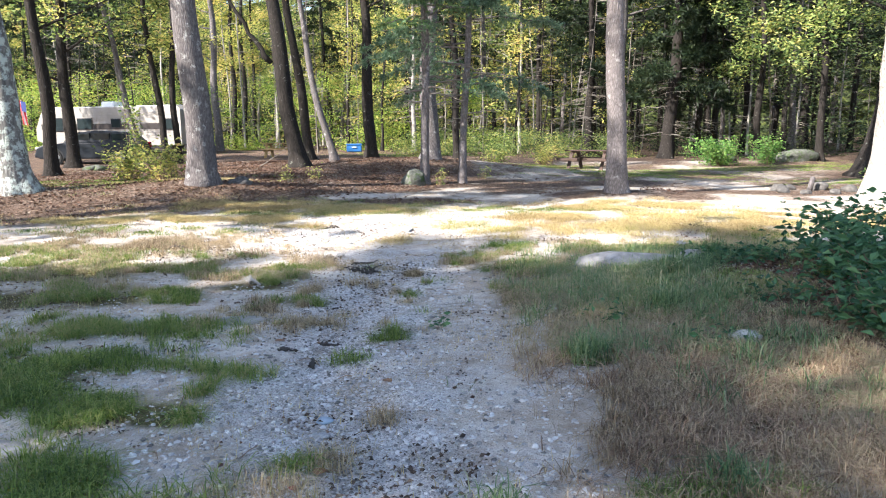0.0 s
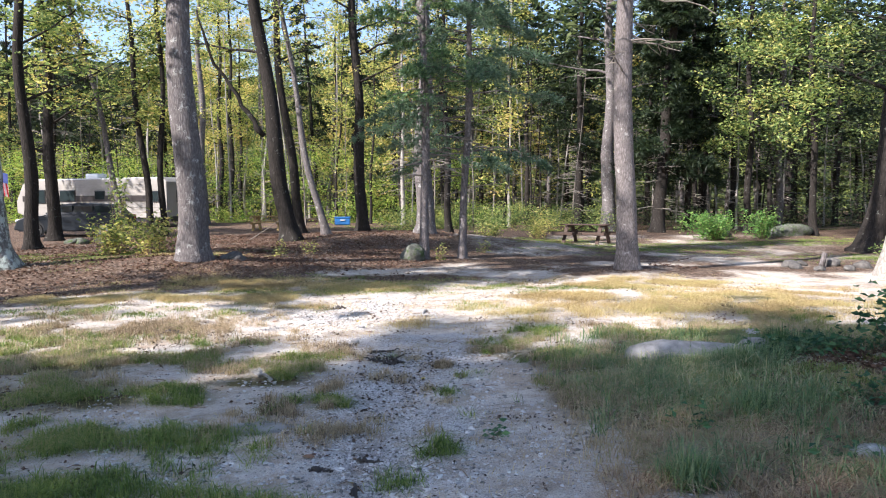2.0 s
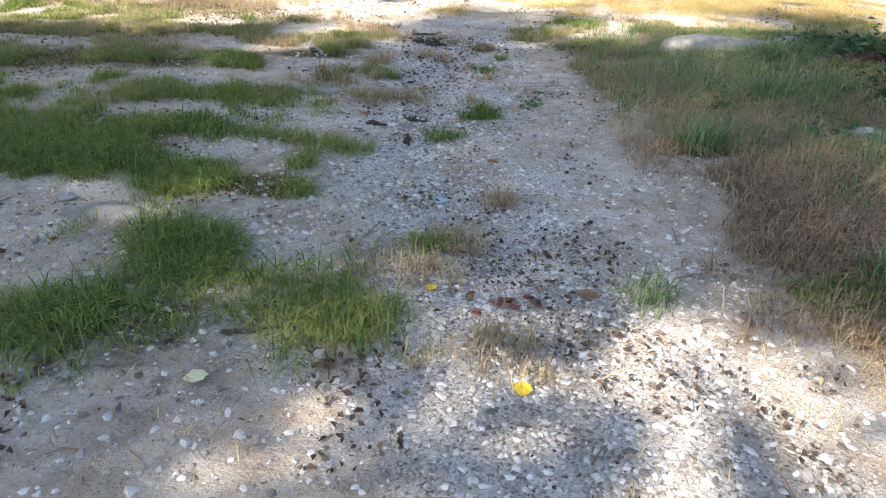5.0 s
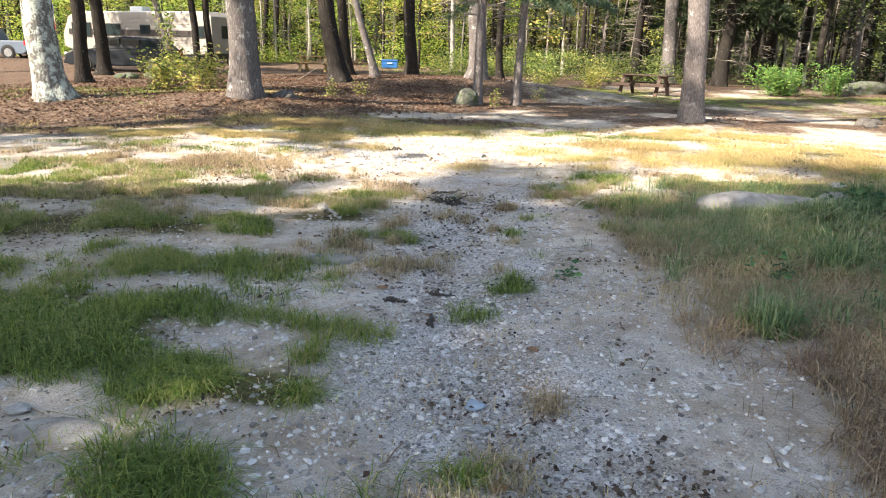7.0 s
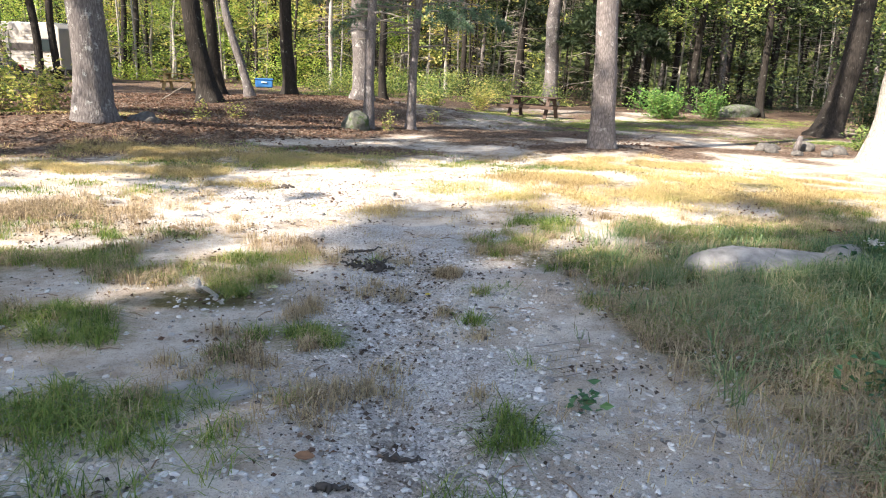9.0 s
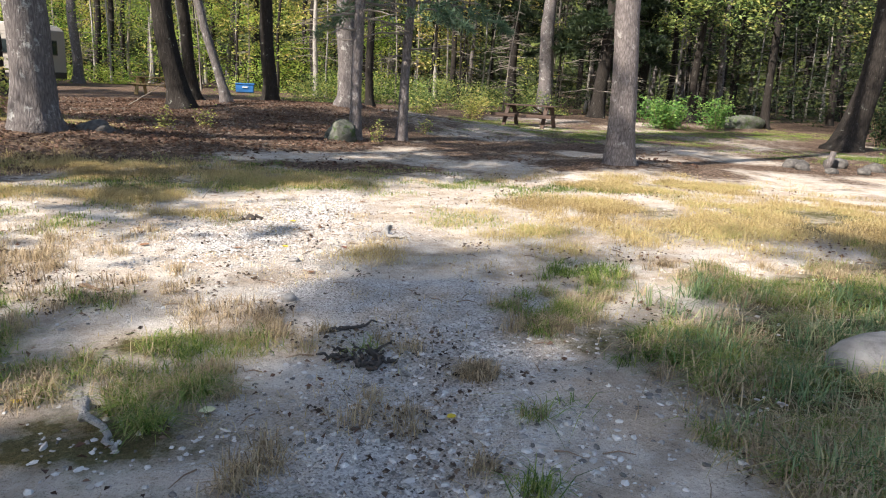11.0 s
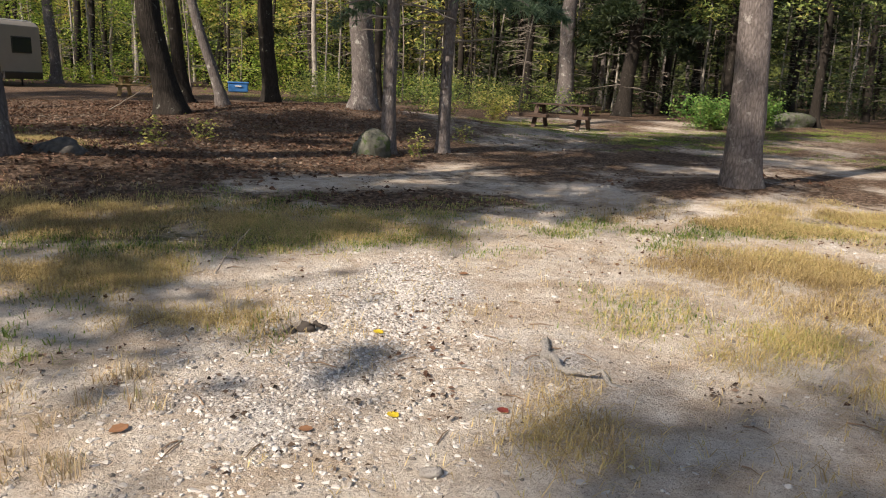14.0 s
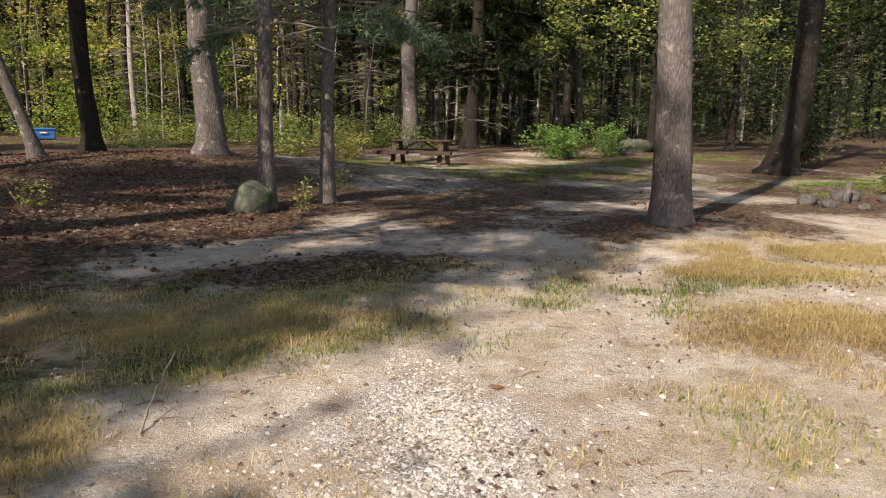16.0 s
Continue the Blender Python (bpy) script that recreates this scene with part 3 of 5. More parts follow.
def conifer(name, seed, height, r, mat, leafmat, live_from, dead=(1.5, 6), lean=(0, 0), reach=2.4, tufts=26, ndead=26, nlive=40, label="", group="", length=0.13, per=7, flare=0.35, bend=(0, 0), sides=16, droop=0.25, category="tree", width=0.012):
    """Pine or spruce: bare dead branches below, drooping needle branches above."""
    rng = np.random.default_rng(seed)
    line = trunk_line(height, lean, bend, 0.04, seed, 40)
    root = new(name)
    tagged(root, label, category, group)
    part("trunk", trunk_mesh("trunk", line, r, mat, sides, flare, seed), mat, root)
    pieces = []
    for k in range(ndead):
        z = rng.uniform(*dead)
        P = limb(at_height(line, z), rng.uniform(0, 6.283), reach * rng.uniform(0.25, 0.7), rng.uniform(-0.15, 0.2), rng, 0.15, 6)
        pieces.append(tube(P, np.linspace(0.024, 0.008, len(P)), 4))
        for _ in range(3):
            j = rng.integers(1, 5)
            P2 = limb(P[j], rng.uniform(0, 6.283), 0.5, rng.uniform(-0.3, 0.2), rng, 0.1, 4)
            pieces.append(tube(P2, np.linspace(0.011, 0.005, len(P2)), 3))
    if pieces:
        v, f = join(pieces)
        tagged(part("deadwood", mesh_np("deadwood", v, [f], M_TWIG), M_TWIG, root, "bare grey dead branches"), kind="stuff")
    pieces, TP, TD = [], [], []
    for k in range(nlive):
        z = live_from + (height - live_from) * (k / nlive)
        L = reach * (1.05 - 0.75 * (z - live_from) / (height - live_from)) * rng.uniform(0.75, 1.15)
        P = limb(at_height(line, z), rng.uniform(0, 6.283), L, rng.uniform(0.05, 0.3), rng, droop + 0.1 * rng.random(), 7)
        pieces.append(tube(P, np.linspace(0.028, 0.006, len(P)), 4))
        t = rng.uniform(0.25, 1.0, tufts) * (len(P) - 1)
        i = np.clip(t.astype(int), 0, len(P) - 2)
        base = P[i] + (P[i + 1] - P[i]) * (t - i)[:, None]
        d = (P[-1] - P[0]) / np.linalg.norm(P[-1] - P[0])
        side = rng.normal(0, 1, (tufts, 3)) * np.array([1, 1, 0.35])
        side -= np.outer(side @ d, d)
        base = base + side * (0.16 * L * (1.1 - t / (len(P) - 1)))[:, None]
        base[:, 2] -= 0.06 * np.abs(side[:, 0])
        TP.append(base)
        dd = side * 0.7 + d
        TD.append(dd / np.linalg.norm(dd, axis=1)[:, None])
    if pieces:
        v, f = join(pieces)
        tagged(part("branchwork", mesh_np("branchwork", v, [f], mat), mat, root), kind="stuff")
        v, f = needle_tris(np.concatenate(TP), np.concatenate(TD), length, rng, per, width)
        tagged(part("crown", mesh_np("crown", v, [f], leafmat), leafmat, root), kind="stuff")
    return root


def place(root, x, y, turn=0.0, sink=0.0):
    root.matrix_world = pose(x, y, gz(x, y) - sink, 0, 0, turn)
    return root


def shrub(name, seed, w, h, n, leafmat, leaf, label, stems=14, category="shrub", group="", width=0.55):
    rng = np.random.default_rng(seed)
    root = new(name)
    tagged(root, label, category, group)
    pieces, tips = [], []
    for k in range(stems):
        az, L = rng.uniform(0, 6.283), h * rng.uniform(0.6, 1.1)
        s = np.array([rng.normal(0, 0.12 * w), rng.normal(0, 0.12 * w), -0.03])
        P = limb(s, az, w * rng.uniform(0.15, 0.55), 0, rng, 0, 6)
        P[:, 2] = -0.03 + L * np.linspace(0, 1, 6) ** 0.85
        pieces.append(tube(P, np.linspace(0.011, 0.003, 6) * min(1.0, h / 0.4), 4))
        tips.append(P[1:])
    v, f = join(pieces)
    tagged(part("stalkwork", mesh_np("stalkwork", v, [f], M_STICK), M_STICK, root), kind="stuff")
    a = np.concatenate(tips)
    P = a[rng.integers(0, len(a), n)] + rng.normal(0, 0.13 * w ** 0.5, (n, 3)) * np.array([1, 1, 0.7])
    P[:, 2] = np.abs(P[:, 2]) + 0.02
    v, f = leaf_quads(P, leaf, rng, 0.3, width)
    tagged(part("foliage", mesh_np("foliage", v, [f], leafmat), leafmat, root), kind="stuff")
    return root


# ---- trees by the lane ----
place(deciduous("tree", 11, 17, 0.33, M_OAK, M_LEAF, 8.5, 6000, 0.19, 5.5, (-0.035, 0), label="stout grey-barked tree with flared mossy roots", flare=0.26, sides=22, limbs=12), -4.5, 15.65)
place(conifer("tree", 12, 18, 0.235, M_PINE, M_NEEDLE, 7.0, (3.9, 8), (-0.025, 0), 3.4, 80, 18, 40, label="straight pinkish-grey pine standing in dry grass", sides=22, flare=0.24), 5.0, 15.6)
place(deciduous("tree", 13, 16, 0.32, M_LICHEN, M_LEAF, 7.5, 6000, 0.19, 5.0, (-0.11, 0), label="leaning trunk blotched with pale green lichen", flare=0.45, sides=22, limbs=12), -8.45, 15.1)
place(conifer("tree", 14, 15, 0.125, M_PINE, M_NEEDLE, 4.2, (1.8, 5), (0.0, 0), 2.0, 60, 14, 40, label="slim grey pine beside a mossy boulder", flare=0.22, width=0.018, length=0.17, per=8), 0.50, 19.05)
place(conifer("tree", 15, 13, 0.115, M_PINE, M_SOFT, 2.7, (1.5, 4), (0.03, 0), 2.9, 90, 12, 52, label="slim pine with soft drooping needle boughs", flare=0.35, width=0.014, length=0.2, per=11), 1.54, 19.65)
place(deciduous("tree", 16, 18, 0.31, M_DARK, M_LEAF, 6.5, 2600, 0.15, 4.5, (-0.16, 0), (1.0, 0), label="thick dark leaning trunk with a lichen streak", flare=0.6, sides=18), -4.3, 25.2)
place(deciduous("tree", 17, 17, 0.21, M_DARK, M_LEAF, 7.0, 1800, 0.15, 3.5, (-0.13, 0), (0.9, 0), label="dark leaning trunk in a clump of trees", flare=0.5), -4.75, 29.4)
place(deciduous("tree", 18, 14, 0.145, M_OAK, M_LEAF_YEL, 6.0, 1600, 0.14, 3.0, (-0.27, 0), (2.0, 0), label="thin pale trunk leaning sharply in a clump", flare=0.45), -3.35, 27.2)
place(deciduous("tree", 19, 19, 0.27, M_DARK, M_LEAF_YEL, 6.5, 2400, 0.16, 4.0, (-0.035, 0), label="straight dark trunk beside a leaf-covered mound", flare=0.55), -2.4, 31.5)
place(conifer("tree", 20, 14, 0.155, M_BIRCH, M_NEEDLE, 11, (1.5, 10), (0, 0), 2.6, 6, 70, 8, label="bleached dead conifer with bare whorled branches", flare=0.5), -1.25, 44.8)
for sx, sy, sr in ((0.55, 0.8, 0.055), (1.25, 1.6, 0.06)):
    place(conifer("tree", 21, 12, sr, M_BIRCH, M_NEEDLE, 10, (3, 9), (0.01, 0), 1.2, 5, 18, 5, label="thin pale dead sapling", flare=0.2, sides=8), -1.25 + sx, 44.8 + sy)
place(deciduous("tree", 22, 19, 0.34, M_OAK, M_LEAF, 7.0, 2400, 0.16, 4.5, (-0.01, 0), label="massive grey trunk with knotted sunlit bark", flare=0.35, sides=20, wob=0.1), 0.42, 26.6)
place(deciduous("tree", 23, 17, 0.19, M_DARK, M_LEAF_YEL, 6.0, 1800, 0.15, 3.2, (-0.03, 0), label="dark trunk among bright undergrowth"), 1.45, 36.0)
place(deciduous("tree", 24, 15, 0.12, M_BIRCH, M_LEAF, 5.5, 1800, 0.15, 2.8, label="thin pale-barked tree in undergrowth", flare=0.2), 5.3, 44.0)
place(deciduous("tree", 25, 19, 0.40, M_OAK, M_LEAF_DK, 7.5, 2600, 0.16, 4.0, label="broad grey trunk behind a picnic table"), 10.3, 39.5)
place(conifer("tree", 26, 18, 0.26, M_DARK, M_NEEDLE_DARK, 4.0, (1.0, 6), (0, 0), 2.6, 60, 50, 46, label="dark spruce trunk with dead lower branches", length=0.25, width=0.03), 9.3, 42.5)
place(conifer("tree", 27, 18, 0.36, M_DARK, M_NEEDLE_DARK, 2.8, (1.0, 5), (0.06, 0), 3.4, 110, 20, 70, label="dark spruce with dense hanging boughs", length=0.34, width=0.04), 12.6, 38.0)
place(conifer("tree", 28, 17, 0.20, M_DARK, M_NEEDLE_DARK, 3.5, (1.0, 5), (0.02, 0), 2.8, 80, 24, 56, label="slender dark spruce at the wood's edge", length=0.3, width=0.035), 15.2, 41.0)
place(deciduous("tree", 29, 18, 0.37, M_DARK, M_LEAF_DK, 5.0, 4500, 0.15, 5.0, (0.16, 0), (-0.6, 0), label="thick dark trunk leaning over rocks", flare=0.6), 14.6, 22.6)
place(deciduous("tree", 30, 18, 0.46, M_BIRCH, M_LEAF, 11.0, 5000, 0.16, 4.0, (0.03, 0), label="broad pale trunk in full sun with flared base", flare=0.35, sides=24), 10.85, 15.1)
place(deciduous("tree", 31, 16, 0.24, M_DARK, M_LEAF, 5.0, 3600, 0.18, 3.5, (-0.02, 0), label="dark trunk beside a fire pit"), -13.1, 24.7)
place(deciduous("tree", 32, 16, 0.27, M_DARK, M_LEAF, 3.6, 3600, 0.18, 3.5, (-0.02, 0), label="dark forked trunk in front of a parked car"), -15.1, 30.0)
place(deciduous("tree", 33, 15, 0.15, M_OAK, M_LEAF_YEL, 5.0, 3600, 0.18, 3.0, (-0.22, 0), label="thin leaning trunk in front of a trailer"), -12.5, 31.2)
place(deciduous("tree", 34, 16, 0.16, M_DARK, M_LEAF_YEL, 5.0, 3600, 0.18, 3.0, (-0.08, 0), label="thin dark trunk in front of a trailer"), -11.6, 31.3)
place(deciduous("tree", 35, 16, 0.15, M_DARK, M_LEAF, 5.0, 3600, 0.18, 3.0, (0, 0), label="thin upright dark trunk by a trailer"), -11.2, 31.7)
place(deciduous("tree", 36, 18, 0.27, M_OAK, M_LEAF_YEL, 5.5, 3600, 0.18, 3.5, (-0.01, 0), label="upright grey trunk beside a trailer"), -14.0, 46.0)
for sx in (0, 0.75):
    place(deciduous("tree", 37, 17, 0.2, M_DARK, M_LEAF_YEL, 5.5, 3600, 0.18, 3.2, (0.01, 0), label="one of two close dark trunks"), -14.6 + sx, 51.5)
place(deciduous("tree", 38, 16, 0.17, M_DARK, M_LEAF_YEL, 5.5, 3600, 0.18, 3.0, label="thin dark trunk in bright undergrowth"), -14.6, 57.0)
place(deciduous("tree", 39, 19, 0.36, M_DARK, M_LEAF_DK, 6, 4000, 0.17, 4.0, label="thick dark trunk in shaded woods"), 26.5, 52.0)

# leafy trees at the clearing's far side
for k, (tx, ty, s) in enumerate([(17.5, 31.5, 0.9), (21, 27.5, 1.0), (16.8, 36.5, 1.0), (23.5, 33.5, 1.05), (20.5, 22.5, 0.95)]):
    place(deciduous("tree", 140 + k, 16 * s, 0.19 * s, M_DARK, M_LEAF, 3.6, 6500, 0.19, 3.8 * s, (0.02 * k - 0.03, 0), label="dark trunk with sunlit green boughs at the clearing's edge", limbs=18), tx, ty, 70 * k)

# unseen trees added beside and behind the path to shade lane and trailer
for k, (tx, ty, s) in enumerate([(-12.2, -6.2, 1.25), (-16.5, -8.5, 1.35), (-21, -8.5, 1.3), (-15, -15, 1.35), (-25.5, -12.5, 1.35), (-9.0, -9.5, 1.2), (-20, -18, 1.3), (-29, -8.0, 1.3),
                                 (-13.6, -1.5, 0.64), (-11.9, 6.8, 1.15), (-8.6, 10.4, 1.0), (-21.5, 1.4, 1.25), (-16.5, 12.0, 1.2), (-28.5, 37.5, 1.15), (-25.5, 26.5, 1.1), (17, 8, 1.0)]):
    crown = {8: 5000, 9: 4300, 10: 1100, 11: 2000, 12: 6500}.get(k, 7000)
    place(deciduous("tree", 60 + k, 17 * s, 0.25 * s, M_OAK, M_LEAF, 7.5 * s, crown, 0.30, 4.3 * s, label="tall leafy tree out of view, added to cast shade", limbs=22), tx, ty, 40 * k)

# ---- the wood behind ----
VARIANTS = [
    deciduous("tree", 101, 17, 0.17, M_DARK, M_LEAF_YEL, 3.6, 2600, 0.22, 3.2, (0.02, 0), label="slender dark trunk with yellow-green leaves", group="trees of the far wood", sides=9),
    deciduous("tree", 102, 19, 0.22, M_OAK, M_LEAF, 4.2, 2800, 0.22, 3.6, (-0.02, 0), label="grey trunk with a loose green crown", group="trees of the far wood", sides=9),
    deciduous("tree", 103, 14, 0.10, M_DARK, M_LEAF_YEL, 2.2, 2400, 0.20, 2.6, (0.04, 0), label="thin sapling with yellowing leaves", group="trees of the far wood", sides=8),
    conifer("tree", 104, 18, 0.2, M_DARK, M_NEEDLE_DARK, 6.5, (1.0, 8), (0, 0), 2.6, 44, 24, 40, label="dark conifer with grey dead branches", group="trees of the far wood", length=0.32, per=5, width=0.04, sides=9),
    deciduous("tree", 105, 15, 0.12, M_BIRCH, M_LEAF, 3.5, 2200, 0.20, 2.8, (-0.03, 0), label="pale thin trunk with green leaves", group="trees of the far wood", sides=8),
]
# trees for the right side, with shade put into leaf and needle colour
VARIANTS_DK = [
    deciduous("tree", 106, 18, 0.2, M_DARK, M_LEAF_DK, 3.0, 2800, 0.22, 3.6, (0.02, 0), label="dark trunk with leaves darkened for the wood's shade", group="trees of the far wood", sides=9),
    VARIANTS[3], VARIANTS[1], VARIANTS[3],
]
place(VARIANTS[0], -7.0, 55), place(VARIANTS[1], 3.5, 52), place(VARIANTS[2], -3.5, 47), place(VARIANTS[3], 7.0, 49), place(VARIANTS[4], -10, 60), place(VARIANTS_DK[0], 19, 44)
SAPLINGS = [conifer("sapling", 110 + k, 9 + 2 * k, 0.045 + 0.015 * k, (M_TWIG, M_DARK, M_BIRCH)[k], M_NEEDLE, 8.5, (0.8, 8), (0.02 * k - 0.02, 0.01), 1.6, 6, 13, 4, label=("bare grey sapling in the wood", "thin dark sapling in the wood", "pale bare sapling in the wood")[k],
                    group="saplings of the wood", sides=7, flare=0.2, category="sapling") for k in range(3)]
place(SAPLINGS[0], 3.0, 42), place(SAPLINGS[1], 6.5, 43), place(SAPLINGS[2], -6.2, 50)
rng = np.random.default_rng(15)
for k in range(84):
    wx, wy = rng.uniform(-30, 42), rng.uniform(40, 58)
    if wx < -8 and wy < 48:
        wy += 10
    copy_thing(SAPLINGS[rng.integers(0, 3)], pose(wx, wy, gz(wx, wy) - 0.03, rng.normal(0, 3), rng.normal(0, 3), rng.uniform(0, 360)))
rng = np.random.default_rng(5)
spots = []
for k in range(900):
    wx, wy = rng.uniform(-62, 70), rng.uniform(38, 88)
    if wy < 46 + max(0, -wx - 6) * 0.35 - 5 * (wx > 4) or (-28 < wx < -10 and wy < 50):
        continue
    if all((wx - a) ** 2 + (wy - b) ** 2 > 8.5 for a, b in spots):
        spots.append((wx, wy))
    if len(spots) > 190:
        break
for k, (wx, wy) in enumerate(spots):
    pool = VARIANTS_DK if wx > 10 + rng.normal(0, 5) else VARIANTS
    pick = pool[rng.integers(0, len(pool))]
    copy_thing(pick, pose(wx, wy, gz(wx, wy) - 0.05, rng.normal(0, 1.5), rng.normal(0, 1.5), rng.uniform(0, 360)))


def leaf_mass(name, seed, n, size, mat, where, label):
    """A countless mass of leaves; where() gives the points."""
    rng = np.random.default_rng(seed)
    v, f = leaf_quads(where(rng, n), size, rng)
    return tagged(new(name, mesh_np(name, v, [f], mat)), label, "foliage", kind="stuff")


def clumps(rng, n, x0, x1, y0, y1, top, size, count, low=0.0):
    cx, cy = rng.uniform(x0, x1, count), rng.uniform(y0, y1, count)
    cz = ground_z(cx, cy) + low + rng.uniform(0, 1, count) ** 1.4 * top
    k = rng.integers(0, count, n)
    P = np.stack([cx[k], cy[k], cz[k]], -1) + rng.normal(0, 1, (n, 3)) * np.array([size, size, size * 0.6])
    P[:, 2] = np.maximum(P[:, 2], ground_z(P[:, 0], P[:, 1]) + 0.03)
    return P


leaf_mass("undergrowth", 1, 36000, 0.15, M_LIME, lambda g, n: clumps(g, n, -32, 4, 45, 57, 5.0, 0.5, 300), "bright yellow-green undergrowth along the wood's edge")
leaf_mass("undergrowth", 2, 20000, 0.12, M_LEAF, lambda g, n: clumps(g, n, -2, 12, 38, 52, 1.3, 0.36, 150), "green undergrowth along the wood's edge")
leaf_mass("undergrowth", 3, 16000, 0.12, M_LEAF_DK, lambda g, n: clumps(g, n, 9, 42, 38, 56, 1.4, 0.4, 190), "undergrowth in the wood, coloured dark for its shade")
# far_wood 14: dark leaves put in as shaded gaps between lit foliage
leaf_mass("far_wood", 14, 24000, 0.4, M_LEAF_DK, lambda g, n: clumps(g, n, -75, 12, 64, 90, 16, 1.4, 300), "foliage deep in the wood, coloured dark as shaded gaps")
leaf_mass("far_wood", 4, 30000, 0.4, M_LEAF_YEL, lambda g, n: clumps(g, n, -75, 12, 66, 100, 21, 1.4, 520), "yellow-green foliage deep in the wood")
leaf_mass("far_wood", 5, 60000, 0.38, M_NEEDLE_DARK, lambda g, n: clumps(g, n, -5, 85, 62, 100, 22, 1.4, 560), "foliage deep in the wood, near-black green for shade")
# canopy: invented leaf layer that keeps sky light out of the wood below
leaf_mass("canopy", 9, 28000, 0.5, M_LEAF_DK, lambda g, n: clumps(g, n, 3, 60, 36, 84, 8, 1.5, 420, 11.0), "leaf layer added over the wood to darken it")
leaf_mass("side_wood", 6, 22000, 0.17, M_LEAF_DK, lambda g, n: clumps(g, n, 18, 32, 12, 42, 7, 0.8, 200, 1.5), "foliage beside the clearing, coloured dark for shade")


# a far wall closes the wood; noise paints dark gaps and lit leaves
def far_curtain():
    a = np.linspace(-1.75, 1.75, 220)
    z = np.linspace(-1, 1, 40)
    A, Z = np.meshgrid(a, z)
    R = 112 + 3 * fbm(A * 40, Z * 14, 3.0, 8)
    top = 23 + 5 * fbm(A * 60, A * 0, 3.0, 9)
    V = np.stack([R * np.sin(A), 10 + R * np.cos(A), (Z + 1) / 2 * top], -1).reshape(-1, 3)
    idx = np.arange(220 * 40).reshape(40, 220)
    q = np.stack([idx[:-1, :-1], idx[:-1, 1:], idx[1:, 1:], idx[1:, :-1]], -1).reshape(-1, 4)
    m, nt, b = node_mat("painted_distant_foliage")
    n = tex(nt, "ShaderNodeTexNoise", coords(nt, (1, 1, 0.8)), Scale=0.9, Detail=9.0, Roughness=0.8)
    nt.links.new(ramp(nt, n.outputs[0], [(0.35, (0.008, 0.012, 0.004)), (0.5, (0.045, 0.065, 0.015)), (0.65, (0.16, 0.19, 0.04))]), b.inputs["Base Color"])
    b.inputs["Roughness"].default_value = 1.0
    bump_to(nt, n.outputs[0], b, 1.0, 0.6)
    tagged(new("backdrop", mesh_np("backdrop", V, [q], m)), "distant backdrop wall painted with lit foliage and dark gaps", "backdrop", kind="structure")


far_curtain()


# ---- rocks ----
def rock(name, seed, sx, sy, sz, mat, label, category="rock", group="", detail=3, rough=0.22):
    """A boulder: a noise-bent ball, flattened at the foot."""
    bm = bmesh.new()
    bmesh.ops.create_icosphere(bm, subdivisions=detail, radius=1)
    off = Vector((seed * 3.1, seed * 1.7, seed * 0.9))
    for v in bm.verts:
        d = v.co.normalized()
        k = 1 + rough * noise.noise(d * 1.1 + off) * 1.6 + rough * 0.5 * noise.noise(d * 2.6 + off) + rough * 0.2 * noise.noise(d * 7 + off)
        v.co = d * k
        v.co.z = max(v.co.z, -0.55)
        v.co = Vector((v.co.x * sx, v.co.y * sy, v.co.z * sz))
    for f in bm.faces:
        f.smooth = True
    ob = part(name, bm, mat, None)
    return tagged(ob, label, category, group)


def set_rock(ob, x, y, up, turn=0.0):
    ob.matrix_world = pose(x, y, gz(x, y) + up, 0, 0, turn)
    return ob


M_PALE = bark_mat("pale_stone", (0.34, 0.34, 0.34), (0.66, 0.66, 0.65), None, 0, 14, 1.0)
M_BLUE = plain_mat("bluish_stone", (0.30, 0.37, 0.44), 0.7, grain=20)
set_rock(rock("boulder", 1, 0.31, 0.28, 0.33, M_MOSS, "mossy rounded boulder at the foot of a slim pine"), 0.22, 18.7, 0.12)
set_rock(rock("flat_rock", 2, 0.58, 0.30, 0.17, M_ROCK, "long low grey rock half sunk in grass", rough=0.15), 3.2, 6.5, -0.015, -8)
set_rock(rock("flat_rock", 3, 0.22, 0.16, 0.13, M_ROCK, "small grey rock beside a long rock"), 3.82, 6.55, 0.0, 20)
set_rock(rock("stone", 5, 0.13, 0.09, 0.06, M_PALE, "pale flat stone by dry grass"), 3.32, 3.95, 0.02, 10)
set_rock(rock("stone", 6, 0.05, 0.035, 0.018, M_PALE, "small white flat stone on gravel", detail=2), 0.63, 2.60, 0.008)
set_rock(rock("stone", 7, 0.05, 0.045, 0.016, M_BLUE, "bluish flat stone on gravel", detail=2), 0.61, 2.82, 0.006)
set_rock(rock("stone", 8, 0.055, 0.04, 0.02, M_PALE, "white flat stone at the grass edge", detail=2), -1.22, 2.56, 0.012)
set_rock(rock("flat_rock", 9, 0.22, 0.14, 0.045, M_ROCK, "flat grey stone flush with the ground", rough=0.12), -0.44, 4.85, 0.0)
set_rock(rock("flat_rock", 10, 0.22, 0.10, 0.04, M_ROCK, "flat grey stone in sparse grass", rough=0.12), -0.95, 2.42, 0.0)
set_rock(rock("stone", 11, 0.045, 0.03, 0.02, M_ROCK, "small tan stone on sunlit gravel"), -0.14, 8.94, 0.01)
set_rock(rock("stone", 12, 0.05, 0.04, 0.03, M_ROCK, "small pinkish stone on the path"), -0.11, 7.97, 0.012)
set_rock(rock("boulder", 13, 1.1, 0.7, 0.42, M_MOSS, "low moss-topped boulder at the clearing's edge"), 16.4, 31.6, 0.0)
set_rock(rock("boulder", 15, 0.42, 0.35, 0.3, M_MOSS, "dark stone behind green shrubs"), 13.6, 31.8, 0.12)
